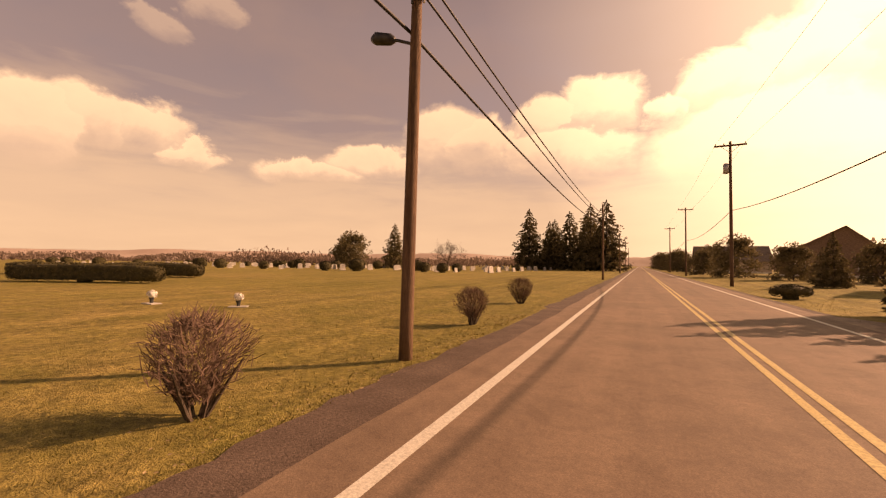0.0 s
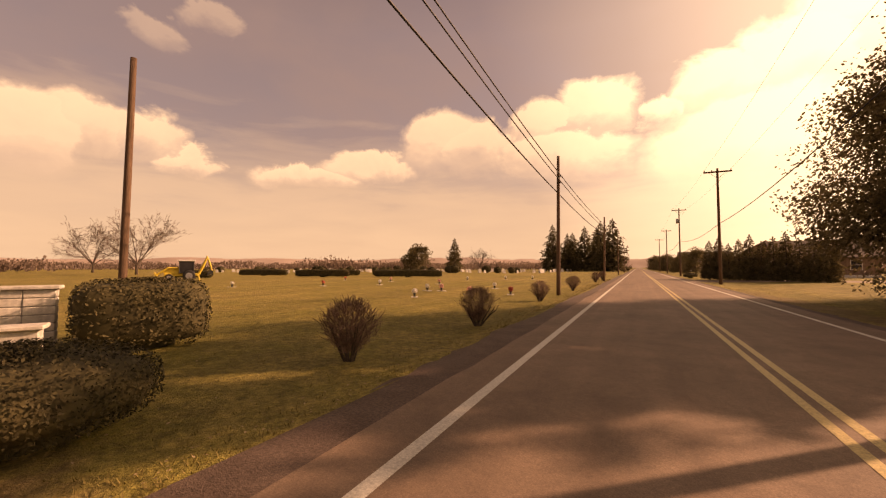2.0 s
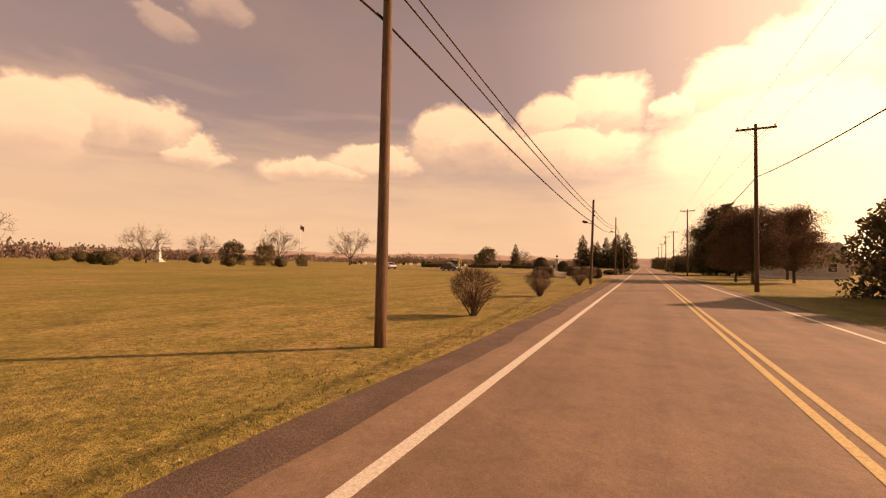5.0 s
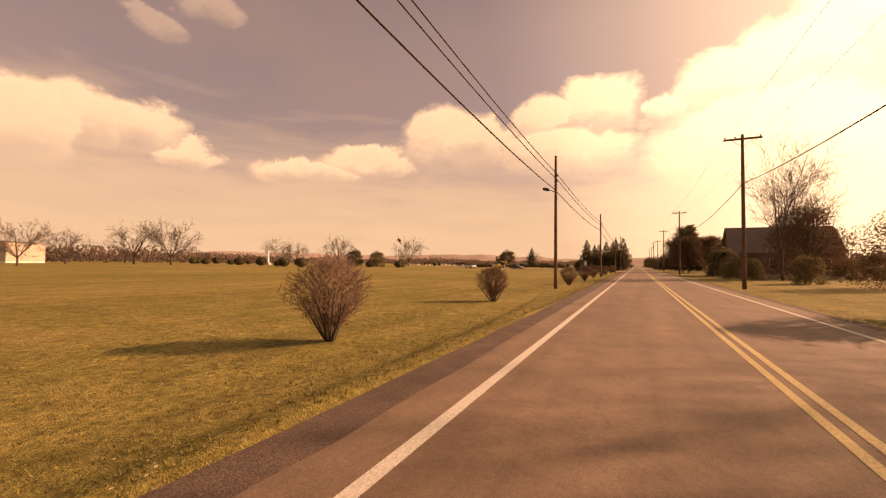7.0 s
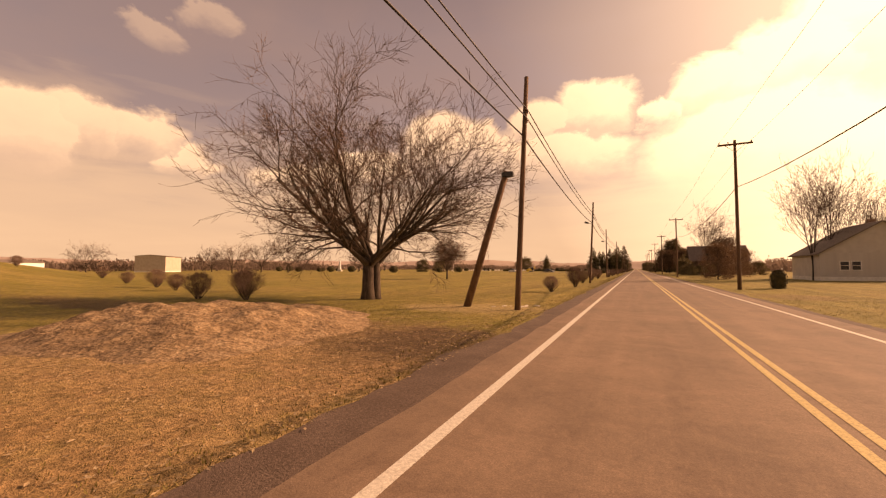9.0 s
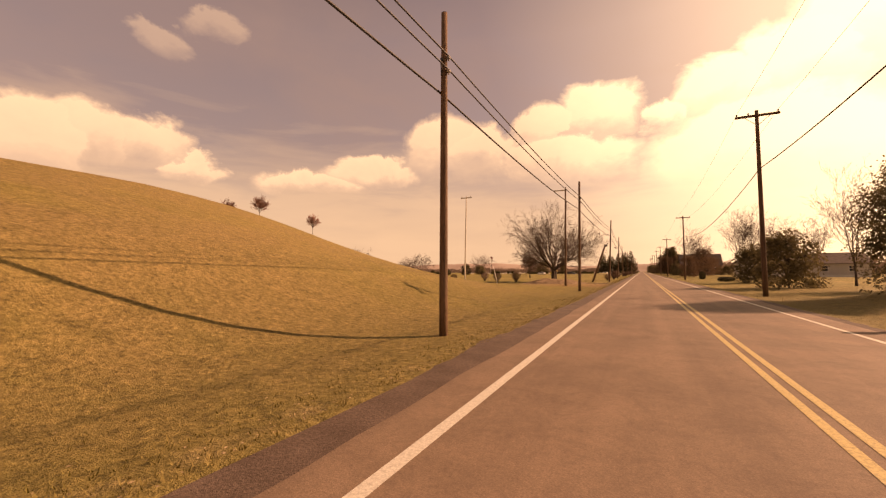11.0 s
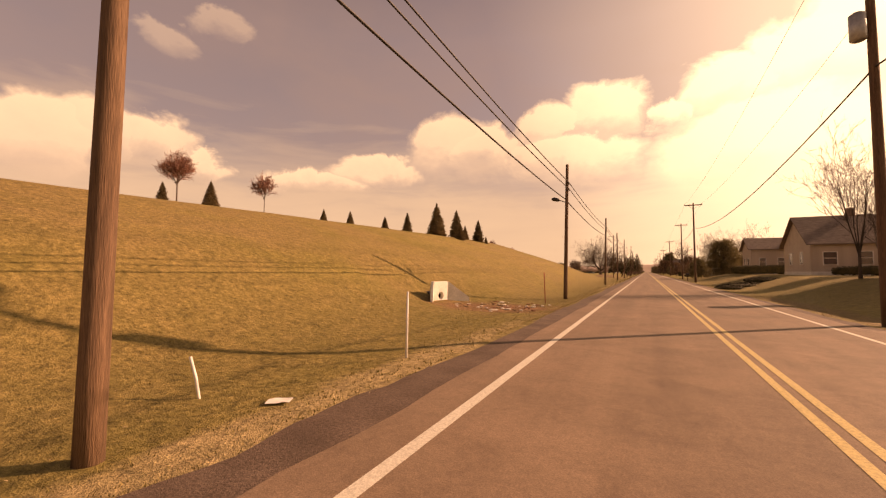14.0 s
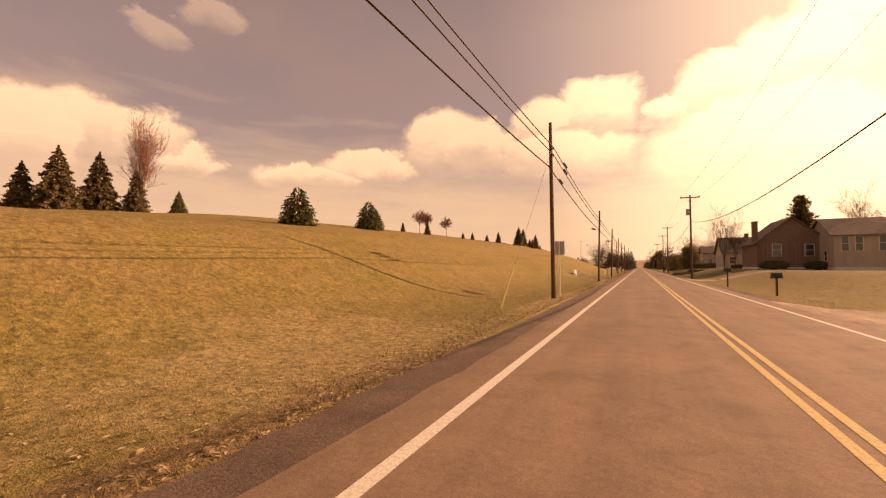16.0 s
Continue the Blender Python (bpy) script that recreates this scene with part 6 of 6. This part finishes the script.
for i in range(84):
    g = Geo()
    r = rng.uniform(0.025, 0.105)
    pts = [(0, 0, -r * 0.5), (0, 0, -r * 0.2), (0, 0, r * 0.35), (0, 0, r * 0.6)]
    g.tube(pts, [r * 0.5, r, r * rng.uniform(0.7, 1.0), r * 0.35], 7)
    ob = new("rock", g.mesh("rock", (DIRT, CLAY, STONE)[i % 3]))
    x, y = -3.8 - rng.random() * 4.0, -317.6 + rng.uniform(-1.7, 2.8)
    ob.matrix_basis = put(x, y, height(x, y) + r * 0.2, rng.uniform(0, 360)) @ Matrix.Diagonal((1.5, 0.9, 0.6, 1))
    tagged(ob, "broken stone or clay lump lying in the ditch", "rock", "ditch rocks")
for i in range(11):
    g = Geo()
    r = rng.uniform(0.04, 0.09)
    g.tube([(0, 0, -r * 0.4), (0, 0, 0), (0, 0, r * 0.4)], [r * 0.6, r, r * 0.3], 7)
    ob = new("rock", g.mesh("rock", STONE))
    x, y = -4.6 + rng.uniform(-0.9, 0.9), -202.6 + rng.uniform(-0.5, 0.7)
    ob.matrix_basis = put(x, y, height(x, y) + r * 0.2, rng.uniform(0, 360)) @ Matrix.Diagonal((2.4, 1.1, 0.6, 1))
    tagged(ob, "pale flat stone scattered at the pole's foot", "rock", "pale stones")

sign = thing("road_sign", "grey back of a road sign on a thin post", "road sign", at=put(-3.75, -358.9, height(-3.75, -358.9), -10))
g = Geo()
g.box(-0.03, -0.02, -0.3, 0.03, 0.02, 2.85)
part("post", g, WHITE_PAINT, sign, "pale thin sign post")
g = Geo()
g.box(-0.27, 0.025, 2.15, 0.27, 0.04, 2.85, 0.006)
part("plate", g, GREY_METAL, sign, "grey metal sign back")
px, py, ph = -3.75, -360.54, 8.6
guy = thing("guy_wire", "stay wire with a yellow guard anchored in the verge", "guy wire", at=put(-4.7, -365.9, height(-4.7, -365.9)))
top = Vector((0.95, 5.36, ph * 0.86))
g = Geo()
g.tube([(0, 0, -0.1), tuple(top)], [0.008, 0.008], 5)
part("wire", g, GREY_METAL, guy)
g = Geo()
g.tube([(0, 0, -0.02), tuple(top * 0.22)], [0.02, 0.02], 7)
part("guard", g, YELLOW_GUARD, guy, "yellow plastic guard")
# closures on the cables near the last pole
for dx, dz in ((0.0, 0.48), (0.0, 0.12), (-0.25, -0.42)):
    g = Geo()
    g.tube([(0, -0.5, 0.03), (0, -0.42, 0.03), (0, 0.42, 0.0), (0, 0.5, 0.0)], [0.03, 0.075, 0.075, 0.03], 9)
    ob = new("cable_closure", g.mesh("cable_closure", DARK_METAL, True))
    ob.matrix_basis = put(px + 0.05 + dx, py + 3.6, ph * 0.80 + dz - 0.12)
    tagged(ob, "black cylindrical splice closure hung on an overhead cable", "cable closure", "cable closures")


def mailbox(x, y, h, turn, label):
    b = thing("mailbox", label, "mailbox", at=put(x, y, height(x, y), turn))
    g = Geo()
    g.box(-0.05, -0.05, -0.3, 0.05, 0.05, h - 0.2, 0.008), g.box(-0.05, -0.3, h - 0.28, 0.05, 0.3, h - 0.2, 0.008)
    part("post", g, POLE_WOOD, b)
    g = Geo()
    arch = [(-0.1, h - 0.2), (0.1, h - 0.2)] + [(0.1 * math.cos(math.pi * i / 8), h - 0.06 + 0.1 * math.sin(math.pi * i / 8)) for i in range(9)]
    g.prism(arch, "y", -0.25, 0.25)
    part("box", g, DARK_METAL, b, "dark metal mailbox")
    g = Geo()
    g.box(0.10, -0.05, h - 0.12, 0.115, 0.0, h + 0.1)
    part("signal_arm", g, RUST_RED, b)


mailbox(6.9, -352.0, 1.25, 90, "dark mailbox on a wooden post by the road")
mailbox(6.4, -341.0, 1.5, 90, "dark mailbox on a tall post beside the lawn")
mailbox(6.4, -252.5, 1.25, 90, "dark mailbox on a wooden post by the road")
make_hedge(255, 2.2, 1.2, 0.62, put(10.9, -197.0, height(10.9, -197.0), 15), "low dark spreading shrub on the lawn", 3600, 0.05, 2.3, name="low_shrub", shag=0.30)
make_hedge(256, 0.95, 0.95, 1.5, put(10.0, -179.0, height(10.0, -179.0) - 0.1, 15), "dark upright clipped shrub beside the power pole", 2600, 0.05, 2.8, name="low_shrub")
make_hedge(250, 1.9, 1.1, 0.6, put(6.9, 26.5, 0, 20), "low dark shrub on the verge", 1500, 0.06, 2.4, name="low_shrub")
make_hedge(251, 12.0, 1.3, 1.3, put(17.5, -259.5, height(17.5, -259.5), 8), "low dark hedge in front of the tan house", 3000, 0.08, 6.0)
make_hedge(253, 3.4, 1.5, 1.3, put(17.6, -306.5, height(17.6, -306.5), 0), "dark rounded foundation shrubs beside the gabled house", 2600, 0.06, 2.6, name="foundation_shrub")
make_hedge(254, 3.0, 1.5, 1.2, put(22.6, -306.2, height(22.6, -306.2), 0), "dark rounded foundation shrubs beside the gabled house", 2600, 0.06, 2.6, name="foundation_shrub")
# three low leafy mounds that make a dark patch on the lawn bank
for seed, x, y, w, d, turn in ((257, 8.6, -285.8, 4.6, 2.4, 50), (258, 6.9, -288.6, 3.4, 1.9, 75), (259, 10.6, -283.2, 3.6, 2.2, 30)):
    make_hedge(seed, w, d, 0.46, put(x, y, height(x, y) - 0.14, turn), "low spreading dark leafy mound on the lawn bank", 5200, 0.060, 2.1, name="ground_cover", shag=0.85)
make_hedge(252, 7.0, 1.2, 0.9, put(20.5, -279.6, height(20.5, -279.6), 0), "low dark shrubs along the ranch house", 2000, 0.08, 5.0)

# ---------------------------------------------------------------- distance


def far_woods(name, pts, h, seed, label, count, leaf):
    """A band of far leafless woods: countless upright twiggy faces with an uneven top."""
    rng = random.Random(seed)
    g = Geo()
    for _ in range(count):
        k = rng.randrange(len(pts) - 1)
        s = rng.random()
        x = pts[k][0] + (pts[k + 1][0] - pts[k][0]) * s + rng.gauss(0, 6)
        y = pts[k][1] + (pts[k + 1][1] - pts[k][1]) * s + rng.gauss(0, 6)
        top = h * (0.62 + 0.5 * noise.noise((x * 0.02, y * 0.02, seed)) + 0.35 * noise.noise((x * 0.09, y * 0.09, seed)))
        z = max(top, h * 0.15) * rng.random() ** 0.8
        a = rng.uniform(0, 6.28)
        dx, dy = math.cos(a) * leaf, math.sin(a) * leaf
        w = leaf * rng.uniform(0.8, 2.4)
        g.face((x - dx, y - dy, z), (x + dx, y + dy, z + rng.uniform(-1, 1)), (x + dx * 0.4, y + dy * 0.4, z + w), (x - dx * 0.5, y - dy * 0.5, z + w))
    ob = new(name, g.mesh(name, HILL_FAR))
    return tagged(ob, label, "woods", kind="stuff")


far_woods("far_woods", [(-420, -330), (-400, -150), (-380, 60), (-330, 240), (-230, 380), (-120, 450), (-25, 520)], 8.0, 1, "far grey-brown leafless woods along the horizon", 34000, 0.5)
# the ridge's haze is put into its pale base colour
RIDGE = material("far_ridge", [(0.35, (0.34, 0.250, 0.205)), (0.65, (0.42, 0.320, 0.265))], 0.02, 1.0, 0.0)


def far_ridge(pts, h, deep, seed):
    """Low hazy hills on the horizon: a long rounded swell with an uneven crest."""
    g = Geo()
    n, rows = 160, 7
    for i in range(n + 1):
        s = i / n * (len(pts) - 1)
        k = min(int(s), len(pts) - 2)
        p = Vector(pts[k]).lerp(Vector(pts[k + 1]), s - k)
        out = p.normalized()
        top = h * (0.72 + 0.35 * noise.noise((s * 1.3, seed, 0)) + 0.12 * noise.noise((s * 6.0, seed, 3)) + 0.05 * noise.noise((s * 25.0, seed, 5)))
        for j in range(rows):
            u = j / (rows - 1)
            q = p + out * deep * u
            g.v.append((q.x, q.y, -2.0 + max(top, 4.0) * math.sin(math.pi * min(u, 0.5 + u * 0.25))))
    for i in range(n):
        for j in range(rows - 1):
            a = i * rows + j
            g.f.append((a, a + 1, a + rows + 1, a + rows))
    return structure("far_ridge", g, RIDGE, "hazy low wooded ridge along the horizon", "hills", True)


far_ridge([(-1100, -700), (-1150, -200), (-1000, 400), (-650, 900), (-250, 1150), (150, 1250)], 40.0, 260.0, 2)
far_woods("far_woods", [(24, 520), (40, 330), (55, 200), (70, 90), (80, -20), (85, -150), (95, -300), (110, -420)], 9.0, 3, "far grey-brown leafless woods behind the houses", 34000, 0.4)
far_woods("far_woods", [(-170, 130), (-120, 160), (-60, 210), (-20, 260)], 7.0, 4, "low brushy hedgerow beyond the headstones", 7000, 0.45)
far_woods("far_woods", [(-330, -230), (-260, -130), (-240, -60), (-230, 40)], 8.0, 5, "low brushy hedgerow beyond the field", 9000, 0.5)

# ---------------------------------------------------------------- verge detail


def tufts(name, count, x0, x1, y0, y1, seed, h, mat, label, edge=1.0):
    rng = random.Random(seed)
    g = Geo()
    for _ in range(count):
        u = rng.random() ** edge
        x, y = x0 + (x1 - x0) * u, rng.uniform(y0, y1)
        if -66 < y < -42 and x > -9:
            continue
        z = height(x, y) - 0.02
        for b in range(4):
            a = rng.uniform(0, 6.28)
            r = rng.uniform(0.01, 0.05)
            bx, by = x + r * math.cos(a), y + r * math.sin(a)
            hh = h * rng.uniform(0.5, 1.3)
            tx, ty = bx + hh * 0.6 * math.cos(a), by + hh * 0.6 * math.sin(a)
            w = 0.007
            g.face((bx - w * math.sin(a), by + w * math.cos(a), z), (bx + w * math.sin(a), by - w * math.cos(a), z), (tx, ty, z + hh))
    ob = new(name, g.mesh(name, mat))
    return tagged(ob, label, "grass", kind="stuff")


tufts("grass_tufts", 42000, -3.02, -9.0, -384, 12, 3, 0.045, GRASS_TUFT, "dry straw-coloured grass tufts along the verge", 1.6)
tufts("grass_tufts", 9000, 5.5, 10.0, -370, 30, 4, 0.06, GRASS_TUFT, "dry straw-coloured grass tufts along the far verge", 1.3)
rng = random.Random(12)
g = Geo()
for _ in range(26000):
    y = rng.uniform(-384, 12)
    x = -3.0 - abs(rng.gauss(0, 0.28)) if rng.random() < 0.55 else rng.uniform(-9, -3)
    if rng.random() < 0.15:
        x, y = rng.uniform(-12, -2.9), rng.uniform(-220, -204)
    elif rng.random() < 0.22:
        x, y = -3.0 - 6.0 * rng.random() ** 1.5, rng.uniform(-384, -352)
    z = height(x, y) + 0.012
    a, s = rng.uniform(0, 6.28), rng.uniform(0.010, 0.026) * (1.7 if y < -352 or -220 < y < -204 else 1.0)
    c, d = math.cos(a) * s, math.sin(a) * s
    g.face((x - c, y - d, z), (x - d * 0.45, y + c * 0.45, z + 0.008), (x + c, y + d, z + 0.004), (x + d * 0.45, y - c * 0.45, z + 0.002))
tagged(new("leaf_litter", g.mesh("leaf_litter", LEAF_LITTER)), "pale dead leaves along the road's edge", "leaves", kind="stuff")
